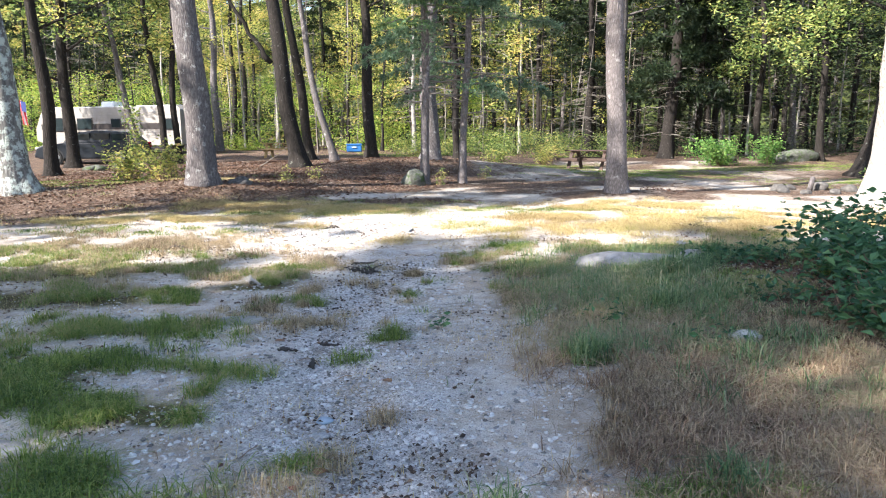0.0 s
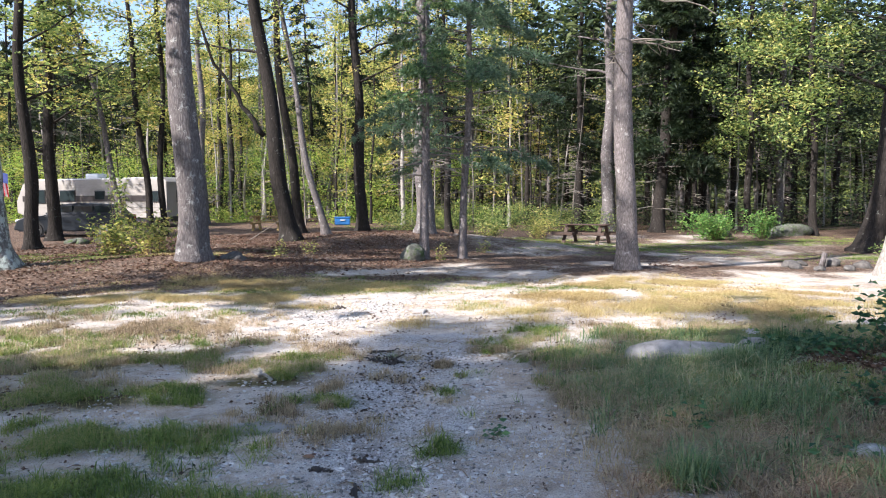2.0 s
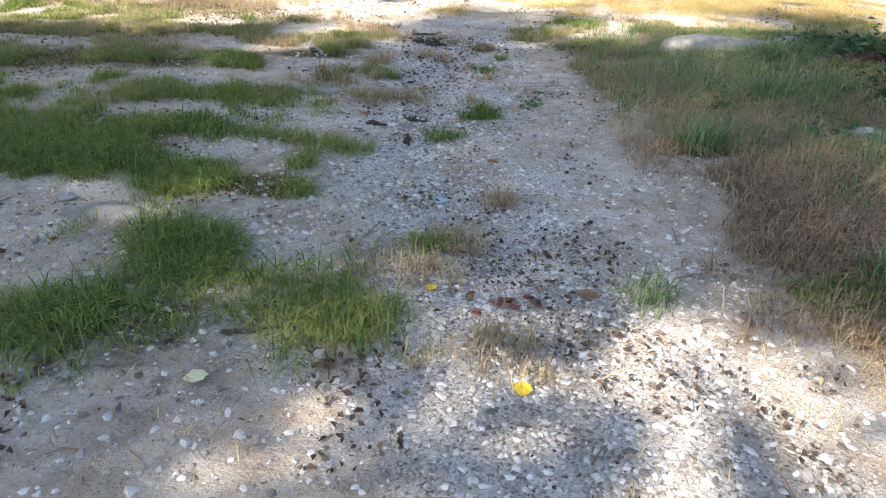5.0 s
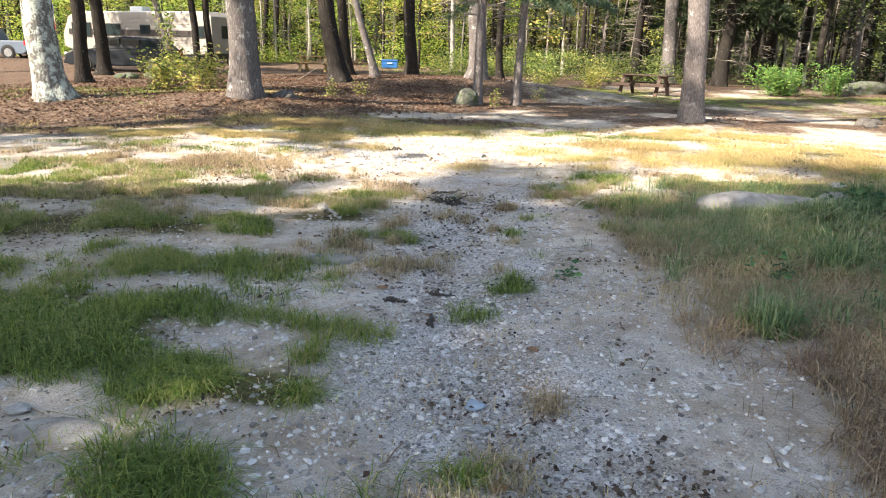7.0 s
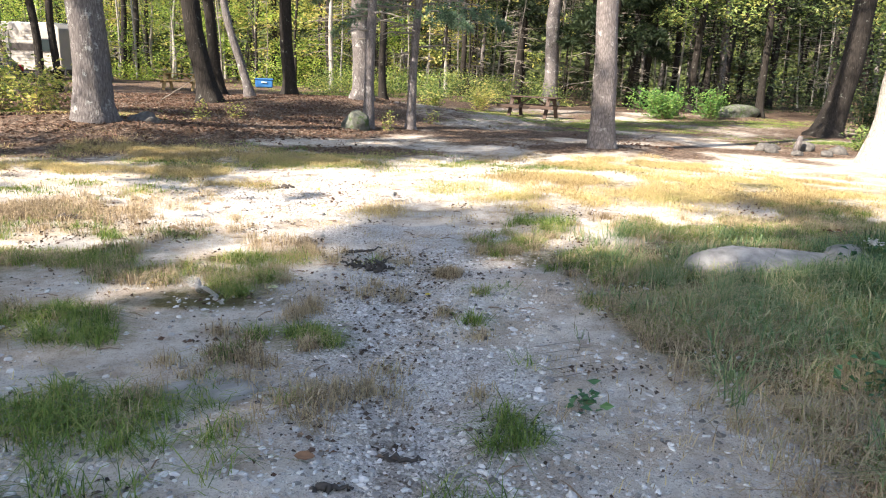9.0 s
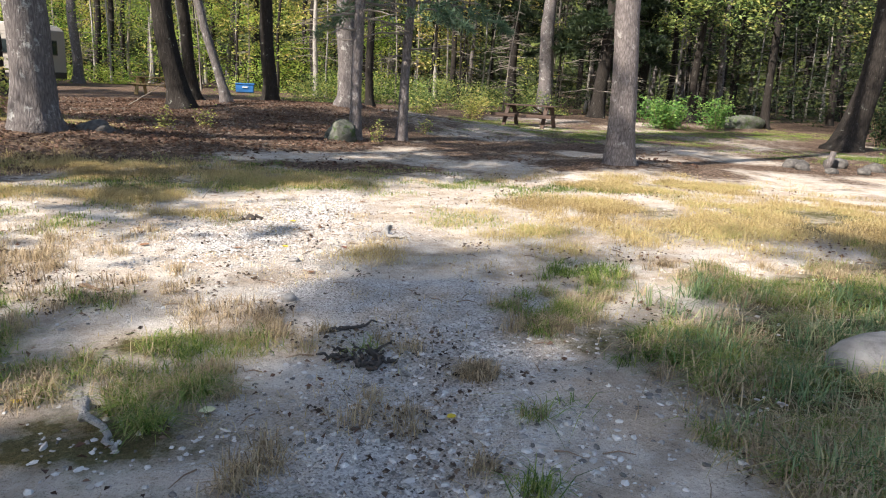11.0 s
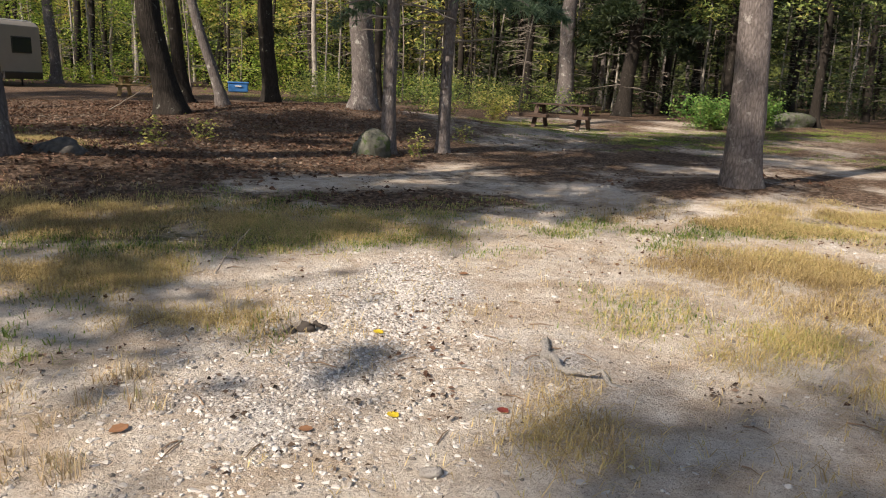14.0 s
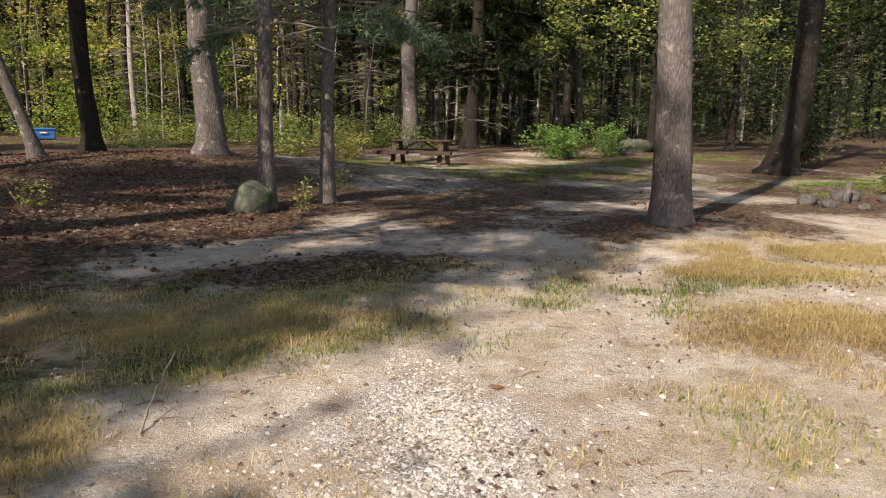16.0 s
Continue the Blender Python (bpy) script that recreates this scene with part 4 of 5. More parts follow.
for k, (rx, ry, s) in enumerate([(9.35, 16.8, 0.17), (9.45, 17.3, 0.22), (9.85, 17.6, 0.18), (10.5, 17.4, 0.25), (11.0, 16.9, 0.21), (9.7, 16.4, 0.13), (10.4, 16.4, 0.15)]):
    set_rock(rock("fire_ring_stone", 20 + k, s, s * 0.8, s * 0.62, M_FIRE, "grey boulder in a ring around a fire pit, darkened for shade", "rock", "stones of the fire ring"), rx, ry, s * 0.18, 37 * k)
for k in range(7):
    a = k * 0.9
    set_rock(rock("fire_ring_stone", 40 + k, 0.26, 0.2, 0.17, M_MOSS, "dark stone around a campsite fire pit", "rock", "stones of the campsite fire ring"), -12.4 + 0.95 * math.cos(a), 28.0 + 0.8 * math.sin(a), 0.05, 50 * k)
for k, (rx, ry, s) in enumerate([(-3.75, 16.0, 0.2)]):
    set_rock(rock("boulder", 50 + k, s * 1.4, s, s * 0.7, M_FIRE, "dark low stone beside tree roots"), rx, ry, 0.02, 30 * k)
stump = part("stump", cyl(0.075, 0.055, 0.42, (0, 0, 0.16), pose(0, 0, 0, 0, 12, 0), 14), M_OAK, None)
stump.matrix_world = pose(10.15, 17.1, gz(10.15, 17.1))
tagged(stump, "upright weathered log among fire ring stones", "log")


# ---- picnic tables ----
def picnic_table(mat, label, long=1.83, gap=0.0):
    t = new("picnic_table")
    tagged(t, label, "picnic table")
    for k in range(5):
        part("board", box(long, 0.138, 0.038, (0, -0.29 + 0.145 * k, 0.74)), mat, t)
    for s in (-1, 1):
        for k in range(2):
            if gap and s < 0:
                for e in (-1, 1):
                    part("seat_board", box(long / 2 - gap / 2 + 0.12, 0.138, 0.10, (e * (long / 4 + gap / 4 + 0.06), s * (0.60 + 0.145 * k), 0.40)), mat, t)
            else:
                part("seat_board", box(long, 0.138, 0.038, (0, s * (0.60 + 0.145 * k), 0.44)), mat, t)
    for e in (-0.36 * long, 0.36 * long):
        part("top_cleat", box(0.04, 0.70, 0.09, (e, 0, 0.675)), mat, t)
        part("seat_beam", box(0.04, 1.50, 0.09, (e - 0.042, 0, 0.375)), mat, t)
        for s in (-1, 1):
            part("leg", beam((e, s * 0.58, 0.0), (e, s * 0.24, 0.72), 0.14, 0.042), mat, t)
        part("brace", beam((e * 0.94, 0, 0.40), (e * 0.15, 0, 0.70), 0.09, 0.04), mat, t)
    return t


tb = picnic_table(M_BROWNWOOD, "brown-stained wooden picnic table on grass", 1.98, 0.42)
tb.matrix_world = pose(7.1, 29.9, gz(7.1, 29.9), 0, 0, -37) @ Matrix.Scale(1.06, 4)
tb = picnic_table(M_TANWOOD, "yellowed wooden picnic table at a campsite")
tb.matrix_world = pose(-7.75, 36.8, gz(-7.75, 36.8), 0, 0, -6)


# ---- trailer, vehicles, flag ----
# Panel tone lowered from cream to stand in for shade on the trailer
M_WHITE = plain_mat("shade_dark_cream_panel", (0.29, 0.27, 0.245), 0.55, grain=1.5, vary=0.12, bumpy=0.05)
M_ROOF = plain_mat("white_roof", (0.75, 0.74, 0.72), 0.5, grain=2)
M_BLACK = plain_mat("black_trim", (0.02, 0.02, 0.022), 0.4, grain=5)
M_STRIPE = plain_mat("brown_stripe", (0.03, 0.024, 0.022), 0.45, grain=4)
M_TYRE = plain_mat("tyre", (0.025, 0.025, 0.025), 0.9)
M_RIM = plain_mat("alloy", (0.5, 0.5, 0.52), 0.3, 0.9)
M_CARGREY = plain_mat("grey_paint", (0.016, 0.019, 0.024), 0.35, 0.0, 3, 0.1, 0)
M_SILVER = plain_mat("silver_paint", (0.13, 0.16, 0.21), 0.3, 0.0, 3, 0.1, 0)
M_REDLAMP = plain_mat("red_lamp", (0.45, 0.02, 0.03), 0.2)
M_GLASS, _nt, _b = node_mat("dark_glass")
_b.inputs["Base Color"].default_value = (0.02, 0.028, 0.03, 1)
_b.inputs["Roughness"].default_value = 0.04
M_LAMP, _nt, _b = node_mat("clear_lamp")
_b.inputs["Base Color"].default_value = (0.7, 0.72, 0.75, 1)
_b.inputs["Roughness"].default_value = 0.08


for _m in (M_CARGREY, M_SILVER):
    _m.node_tree.nodes["Principled BSDF"].inputs["Specular IOR Level"].default_value = 0.22


def prism(profile, width, bevel=0.04, taper=0.0, segments=2):
    """A side profile (x, z) drawn out across y, narrower at its top by taper."""
    bm = bmesh.new()
    zs = [p[1] for p in profile]
    lo, hi = min(zs), max(zs)
    rows = []
    for s in (-1, 1):
        rows.append([bm.verts.new((x, s * (width / 2 - taper * (z - lo) / (hi - lo)), z)) for x, z in profile])
    n = len(profile)
    bm.faces.new(rows[0])
    bm.faces.new(rows[1][::-1])
    for i in range(n):
        bm.faces.new((rows[0][i], rows[1][i], rows[1][(i + 1) % n], rows[0][(i + 1) % n]))
    bmesh.ops.recalc_face_normals(bm, faces=bm.faces)
    bmesh.ops.bevel(bm, geom=bm.edges[:], offset=bevel, segments=segments, affect="EDGES", profile=0.6)
    return bm


def wheel(parent, x, y, r, w=0.22):
    t = part("wheel", cyl(r * 0.68, r * 0.68, w * 0.9, (x, y, r), pose(0, 0, 0, 90), 22), M_RIM, parent)
    part("tyre", tyre_ring(x, y, r, w), M_TYRE, t)
    return t


def tyre_ring(x, y, r, w):
    bm = bmesh.new()
    prof = [(r * 0.66, -w / 2), (r * 0.95, -w / 2), (r, -w * 0.35), (r, w * 0.35), (r * 0.95, w / 2), (r * 0.66, w / 2)]
    rings = []
    for i in range(26):
        a = i * 2 * math.pi / 26
        rings.append([bm.verts.new((x + p * math.cos(a), y + q, r + p * math.sin(a))) for p, q in prof])
    for i in range(26):
        for j in range(6):
            bm.faces.new((rings[i][j], rings[(i + 1) % 26][j], rings[(i + 1) % 26][(j + 1) % 6], rings[i][(j + 1) % 6]))
    bmesh.ops.recalc_face_normals(bm, faces=bm.faces)
    return bm


def car(name, paint, label, pickup=False):
    """A car that heads along -x, its middle at the origin."""
    c = new(name)
    tagged(c, label, "car" if not pickup else "pickup truck")
    L = 2.35 if not pickup else 2.8
    low = [(-L, 0.42), (-L + 0.06, 0.78), (-L + 0.35, 0.92), (-1.0, 1.02), (L - 0.1, 1.02), (L, 0.8), (L, 0.42), (L - 0.2, 0.28), (-L + 0.2, 0.28)]
    part("body", prism(low, 1.82, 0.06, 0.06), paint, c)
    if pickup:
        cab = [(-1.15, 1.0), (-0.55, 1.62), (0.75, 1.66), (0.95, 1.0)]
        wins = [[(-0.85, 1.06), (-0.48, 1.54), (0.02, 1.56), (0.02, 1.06)], [(0.1, 1.06), (0.1, 1.56), (0.62, 1.56), (0.74, 1.06)]]
    else:
        cab = [(-1.15, 1.0), (-0.35, 1.50), (0.3, 1.57), (1.75, 1.50), (2.25, 1.0)]
        wins = [[(-0.8, 1.05), (-0.28, 1.42), (0.12, 1.46), (0.12, 1.05)], [(0.2, 1.05), (0.2, 1.46), (1.0, 1.45), (1.0, 1.05)], [(1.1, 1.07), (1.1, 1.44), (1.6, 1.41), (1.9, 1.07)]]
    part("cabin", prism(cab, 1.74, 0.07, 0.22), paint, c)
    for w in wins:
        part("side_window", prism(w, 1.63, 0.01, 0.0, 1), M_GLASS, c)
    part("windscreen", beam((-1.12, 0, 1.08), (-0.42, 0, 1.50), 1.3, 0.02), M_GLASS, c)
    for s in (-1, 1):
        part("headlight", box(0.22, 0.34, 0.14, (-L + 0.12, s * 0.66, 0.76), 0.04, None, 2), M_LAMP, c)
        part("tail_light", box(0.16, 0.24, 0.26, (L - 0.07, s * 0.76, 0.9), 0.03, None, 2), M_REDLAMP, c)
        part("mirror", box(0.1, 0.2, 0.14, (-0.75, s * 0.98, 1.08), 0.03, None, 2), paint, c)
        for wx in (-L * 0.63, L * 0.62):
            part("wheel_arch", cyl(0.42, 0.42, 0.06, (wx, s * 0.875, 0.36), pose(0, 0, 0, 90), 22), M_BLACK, c)
            wheel(c, wx, s * 0.83, 0.35)
    part("bumper", box(0.16, 1.7, 0.22, (-L + 0.03, 0, 0.45), 0.05, None, 2), M_BLACK, c)
    part("bumper", box(0.14, 1.7, 0.22, (L - 0.02, 0, 0.48), 0.05, None, 2), M_BLACK, c)
    return c


suv = car("car", M_CARGREY, "dark grey sport utility car parked among trees")
suv.matrix_world = pose(-15.75, 33.2, gz(-15.75, 33.2) - 0.02, 0, 0, 5)
truck = car("pickup_truck", M_SILVER, "silver pickup truck parked beyond the trees", True)
truck.matrix_world = pose(-28.6, 42.4, gz(-28.6, 42.4) - 0.02, 0, 0, 4)


def trailer():
    """A travel trailer along x, its near side at -y."""
    t = new("travel_trailer")
    tagged(t, "cream travel trailer with a dark stripe and black windows", "trailer")
    L, H = 6.0, 2.75
    prof = [(-L, 0.75), (-L - 0.02, 1.5), (-L + 0.55, H - 0.25), (-L + 1.1, H), (L - 0.25, H), (L, H - 0.2), (L, 0.55), (L - 1.2, 0.5), (-L + 1.0, 0.5)]
    part("body", prism(prof, 2.4, 0.06), M_WHITE, t)
    part("roof", box(2 * L - 1.5, 2.3, 0.06, (0.4, 0, H + 0.031), 0.02), M_ROOF, t)
    part("roof_unit", box(1.0, 0.75, 0.32, (-0.6, 0, H + 0.222), 0.08, None, 2), M_ROOF, t)
    for k in range(13):
        part("panel_rib", box(2 * L - 0.9, 0.02, 0.025, (0.2, -1.206, 0.68 + 0.145 * k), 0.006), M_WHITE, t)
    part("stripe", box(2 * L - 0.7, 0.026, 0.34, (0.2, -1.225, 1.62), 0.004), M_STRIPE, t)
    for x, w, h, z in ((5.05, 0.8, 0.55, 1.72), (1.0, 0.7, 0.45, 1.8), (-1.6, 1.2, 0.6, 1.78), (-4.3, 1.6, 0.75, 1.75)):
        f = part("window_frame", box(w + 0.1, 0.03, h + 0.1, (x, -1.235, z), 0.02), M_BLACK, t)
        part("pane", box(w, 0.012, h, (x, -1.256, z), 0.004), M_GLASS, f)
    d = part("door", box(0.68, 0.03, 1.85, (2.6, -1.236, 1.5), 0.02), M_WHITE, t)
    part("handle", box(0.05, 0.04, 0.14, (2.86, -1.268, 1.45), 0.01), M_BLACK, d)
    part("skirt", box(2 * L - 2.0, 2.2, 0.22, (0.1, 0, 0.42), 0.02), M_BLACK, t)
    for s in (-1, 1):
        for x in (0.2, 1.05):
            wheel(t, x, s * 1.08, 0.36, 0.22)
        part("jack", cyl(0.035, 0.035, 0.56, (-4.9, s * 0.8, 0.28)), M_BLACK, t)
        part("jack", cyl(0.035, 0.035, 0.56, (5.2, s * 0.8, 0.28)), M_BLACK, t)
    f = part("window_frame", box(0.03, 1.1, 0.7, (6.012, 0.1, 1.75), 0.012), M_BLACK, t, "black-framed rear window")
    part("pane", box(0.012, 1.0, 0.6, (6.033, 0.1, 1.75), 0.004), M_GLASS, f)
    part("bumper", box(0.14, 2.1, 0.3, (6.06, 0, 0.46), 0.02), M_BLACK, t)
    part("drawbar", beam((-6.0, 0, 0.6), (-7.1, 0, 0.55), 0.12, 0.1), M_BLACK, t)
    return t


rv = trailer()
rv.matrix_world = pose(-19.3, 43.7, gz(-19.3, 43.7), 0, 0, -23)

M_FLAGRED = plain_mat("flag_red", (0.42, 0.035, 0.05), 0.8)
M_FLAGWHITE = plain_mat("flag_white", (0.72, 0.70, 0.70), 0.8)
M_FLAGBLUE = plain_mat("flag_blue", (0.03, 0.05, 0.20), 0.8)
flag = new("flag")
tagged(flag, "limp striped flag in red, white and blue", "flag")
part("pole", cyl(0.02, 0.016, 3.6, (0, 0, 1.8), None, 10), M_RIM, flag)


def cloth(u0, u1, v0, v1):
    """A strip of the hanging cloth; u along the stripes downwards, v across them."""
    bm = bmesh.new()
    grid = []
    for i in range(9):
        u = u0 + (u1 - u0) * i / 8
        row = []
        for v in (v0, v1):
            p = Vector((0.05 + v * 0.42 + 0.12 * u, 0.07 * math.sin(9 * v + 2 * u), 3.45 - u * 1.25 - v * 0.15))
            row.append((bm.verts.new(p), bm.verts.new(p + Vector((0, 0.006, 0)))))
        grid.append(row)
    for a, b in zip(grid, grid[1:]):
        for k in (0, 1):
            bm.faces.new((a[0][k], a[1][k], b[1][k], b[0][k]))
    bmesh.ops.recalc_face_normals(bm, faces=bm.faces)
    return bm


for k in range(7):
    part("stripe", cloth(0.42 if k > 2 else 0.0, 1.0, k / 7, (k + 1) / 7), M_FLAGRED if k % 2 == 0 else M_FLAGWHITE, flag)
part("canton", cloth(0.0, 0.42, 3 / 7, 1.0), M_FLAGBLUE, flag)
flag.matrix_world = pose(-21.9, 37.6, gz(-21.9, 37.6) - 0.35, 0, 0, -10)

M_TARP = plain_mat("blue_plastic", (0.03, 0.16, 0.42), 0.45, grain=5)
bin_ = new("cooler_box")
tagged(bin_, "blue plastic tub with a lid on the ground", "tub")
part("body", box(0.95, 0.6, 0.42, (0, 0, 0.22), 0.06, None, 3), M_TARP, bin_)
part("lid", box(1.02, 0.66, 0.08, (0, 0, 0.47), 0.03, None, 2), M_TARP, bin_)
part("handle", box(0.3, 0.05, 0.06, (0, -0.33, 0.3), 0.015), M_FLAGWHITE, bin_)
bin_.matrix_world = pose(-5.0, 44.5, gz(-5.0, 44.5), 0, 0, 8)

# ---- shrubs ----
place(shrub("shrub", 1, 1.5, 0.9, 900, M_LEAF_YEL, 0.10, "yellow-green broad-leaved shrub beside a grey trunk", 22), -6.3, 17.8)
place(shrub("shrub", 2, 1.2, 0.9, 900, M_LEAF_YEL, 0.10, "straggling yellowing shrub at the tree's foot", 16), -7.4, 18.4)
place(shrub("shrub", 3, 0.8, 2.9, 420, M_LEAF, 0.12, "tall thin leafy sapling in front of a car", 8), -9.6, 23.6)
place(shrub("shrub", 4, 1.2, 0.42, 1500, M_BUSH, 0.10, "dark green broad-leaved bush beside the path", 22), 5.1, 5.0)
place(shrub("shrub", 5, 0.9, 0.42, 800, M_BUSH, 0.085, "low green bush beside the path", 18), 4.35, 4.0)
place(shrub("shrub", 6, 1.0, 0.6, 900, M_BUSH, 0.09, "low green bush in leaf litter", 16), 5.3, 6.3)
place(shrub("shrub", 7, 2.2, 1.0, 2600, M_SHRUB, 0.11, "bright green ferny shrub at the clearing's edge", 30), 12.6, 30.3)
place(shrub("shrub", 8, 1.3, 1.1, 1300, M_SHRUB, 0.11, "small green shrub at the clearing's edge", 18), 14.6, 30.4)
place(shrub("shrub", 9, 1.2, 0.9, 1000, M_LEAF_YEL, 0.09, "yellow-green weeds beside a picnic table", 20), 5.4, 32.0)
place(shrub("shrub", 10, 1.5, 0.8, 1300, M_LEAF, 0.09, "green weeds along the leaf-strewn mound", 20), 3.0, 30.5)
place(shrub("shrub", 11, 2.0, 1.6, 1800, M_LEAF_DK, 0.12, "dark bush in the wood's shade", 20), 17.5, 24.5)
place(shrub("shrub", 12, 2.2, 2.2, 2200, M_LEAF_DK, 0.12, "tall dark bush in the wood's shade", 20), 19.0, 20.0)
place(shrub("shrub", 13, 1.0, 0.5, 500, M_LEAF, 0.08, "low weeds at the edge of the rocks", 14), 12.2, 17.6)
for k, (sx, sy) in enumerate([(-3.0, 17.6), (-2.5, 18.6), (2.2, 21.5), (0.9, 18.5)]):
    place(shrub("shrub", 30 + k, 0.4, 0.4, 90, M_LEAF_YEL, 0.07, "small weed sprouting from leaf litter", 8), sx, sy)

M_CRUMB = leaf_mat("bark_crumbs", [(0.1, (0.03, 0.022, 0.018)), (0.6, (0.09, 0.065, 0.05)), (0.95, (0.2, 0.14, 0.1))], 0.05, 0.9)


# broad-leaved weeds and a white flower on the bank
for k, (sx, sy, w, n) in enumerate([(3.75, 6.15, 0.5, 130), (4.35, 6.1, 0.6, 150), (2.55, 4.55, 0.3, 40), (3.9, 4.7, 0.55, 130), (4.55, 5.45, 0.5, 110), (1.2, 4.6, 0.12, 26), (3.1, 3.9, 0.25, 36)]):
    place(shrub("weed", 50 + k, w, 0.07 + 0.16 * w, n, M_BUSH, 0.05 + 0.03 * w, "low broad-leaved green weed", 7, "weed"), sx, sy)
flower = new("flower")
tagged(flower, "white flower head on a thin stalk in grass", "flower")
v, f = tube(np.array([(0, 0, -0.02), (0.02, 0.0, 0.14), (0.03, 0.01, 0.29)]), np.array([0.003, 0.0025, 0.002]), 5)
part("stalk", mesh_np("stalk", v, [f], M_BANK), M_BANK, flower)
fr = np.random.default_rng(3)
fp = fr.normal(0, 0.022, (60, 3)) * np.array([1, 1, 0.4]) + np.array([0.03, 0.01, 0.3])
v, f = leaf_quads(fp, 0.02, fr, 0.3, 0.9)
part("flower_head", mesh_np("flower_head", v, [f], M_PALE), M_PALE, flower)
place(flower, 3.42, 5.85)


# ---- sticks, roots, charred wood ----
def stick(name, pts, r, mat, label, category="stick"):
    """A crooked stick through a few places given as x, y, height over ground."""
    P = np.array([(x, y, gz(x, y) + h) for x, y, h in pts])
    t = np.linspace(0, len(P) - 1, 14)
    Q = np.stack([np.interp(t, np.arange(len(P)), P[:, k]) for k in range(3)], -1)
    g = np.random.default_rng(int(abs(P[0, 0]) * 1000) + 3)
    Q[1:-1] += g.normal(0, r * 0.5, (12, 3))
    v, f = tube(Q, np.linspace(r, r * 0.35, 14), 7, 0.2, 3)
    ends = [np.arange(7)[None, ::-1], (13 * 7 + np.arange(7))[None, :]]
    return tagged(new(name, mesh_np(name, v, [f] + ends, mat, True)), label, category)


stick("fallen_branch", [(-6.1, 26.3, 0.0), (-5.2, 25.6, 0.45), (-4.6, 25.4, 0.85)], 0.016, M_TWIG, "bare pale branch leaning against a trunk", "branch")
stick("fallen_branch", [(-5.15, 25.1, 3.7), (-5.9, 25.0, 4.9), (-6.9, 24.9, 6.4), (-7.3, 24.8, 8.0)], 0.09, M_DARK, "dark bare limb forking from a leaning trunk", "branch")
stick("twig", [(-1.3, 11.65, 0.0), (-1.22, 11.9, 0.1), (-1.1, 12.2, 0.22)], 0.006, M_TWIG, "thin bare twig standing in grass", "twig")
stick("root", [(0.67, 10.2, 0.0), (0.61, 9.98, 0.022), (0.65, 9.78, 0.02), (0.76, 9.68, 0.016), (0.9, 9.59, -0.008)], 0.026, M_ROOT, "grey weathered root crossing the path", "root")
stick("root", [(-0.9, 6.6, 0.01), (-0.8, 6.35, 0.035), (-0.6, 6.1, 0.01)], 0.028, M_ROOT, "grey root breaking through the sand", "root")
stick("stick", [(-1.42, 8.2, 0.008), (-1.2, 8.08, 0.008)], 0.016, M_STICK, "short dark piece of bark", "bark")
stick("stick", [(-2.45, 8.5, 0.025), (-2.25, 8.5, 0.025)], 0.028, M_CHAR, "short dark piece of wood on sand", "wood")
stick("stick", [(0.06, 4.03, 0.005), (0.2, 4.05, 0.01)], 0.016, M_CHAR, "small charred stick on gravel", "wood")
stick("stick", [(0.35, 3.74, 0.01), (0.37, 3.78, 0.04)], 0.02, M_CHAR, "charred stub of wood on gravel", "wood")
stick("stick", [(0.3, 4.3, 0.002), (0.48, 4.27, 0.008)], 0.016, M_CHAR, "dark chunk of bark on gravel", "wood")
stick("stick", [(-0.72, 10.42, 0.01), (-0.52, 10.43, 0.02)], 0.032, M_CHAR, "dark clod of bark on the gravel heap", "bark")
stick("stick", [(0.15, 7.35, 0.01), (0.42, 7.5, 0.02)], 0.016, M_CHAR, "thin charred twig on sand", "wood")
stick("stick", [(-0.02, 1.68, 0.01), (0.12, 1.52, 0.03), (0.3, 1.33, 0.008)], 0.012, M_CHAR, "dark crooked stick lying on gravel", "stick")
stick("stick", [(-0.1, 1.46, 0.008), (0.08, 1.5, 0.02), (0.22, 1.6, 0.008)], 0.009, M_CHAR, "thin dark stick lying on gravel", "stick")
stick("stick", [(0.1, 1.64, 0.006), (0.2, 1.5, 0.012)], 0.008, M_STICK, "short brown stick lying on gravel", "stick")
g = np.random.default_rng(17)
for k in range(15):
    a, d = g.uniform(0, 6.283), g.uniform(0.02, 0.2)
    x, y, az, L = 0.36 + d * math.cos(a), 6.95 + 0.7 * d * math.sin(a), g.uniform(0, 6.283), g.uniform(0.06, 0.16)
    stick("charred_chip", [(x, y, 0.01), (x + L * math.cos(az), y + L * math.sin(az), g.uniform(0.01, 0.07))], 0.012, M_CHAR, "charred splinter in a burnt heap", "wood")
for k in range(5):
    a = g.uniform(0, 6.283)
    stick("grass_stalk", [(1.1, 4.9 + 0.1 * k, 0.0), (1.5, 5.0 + 0.1 * k, 0.01)], 0.003, M_TWIG, "dry stalk lying on gravel", "twig")


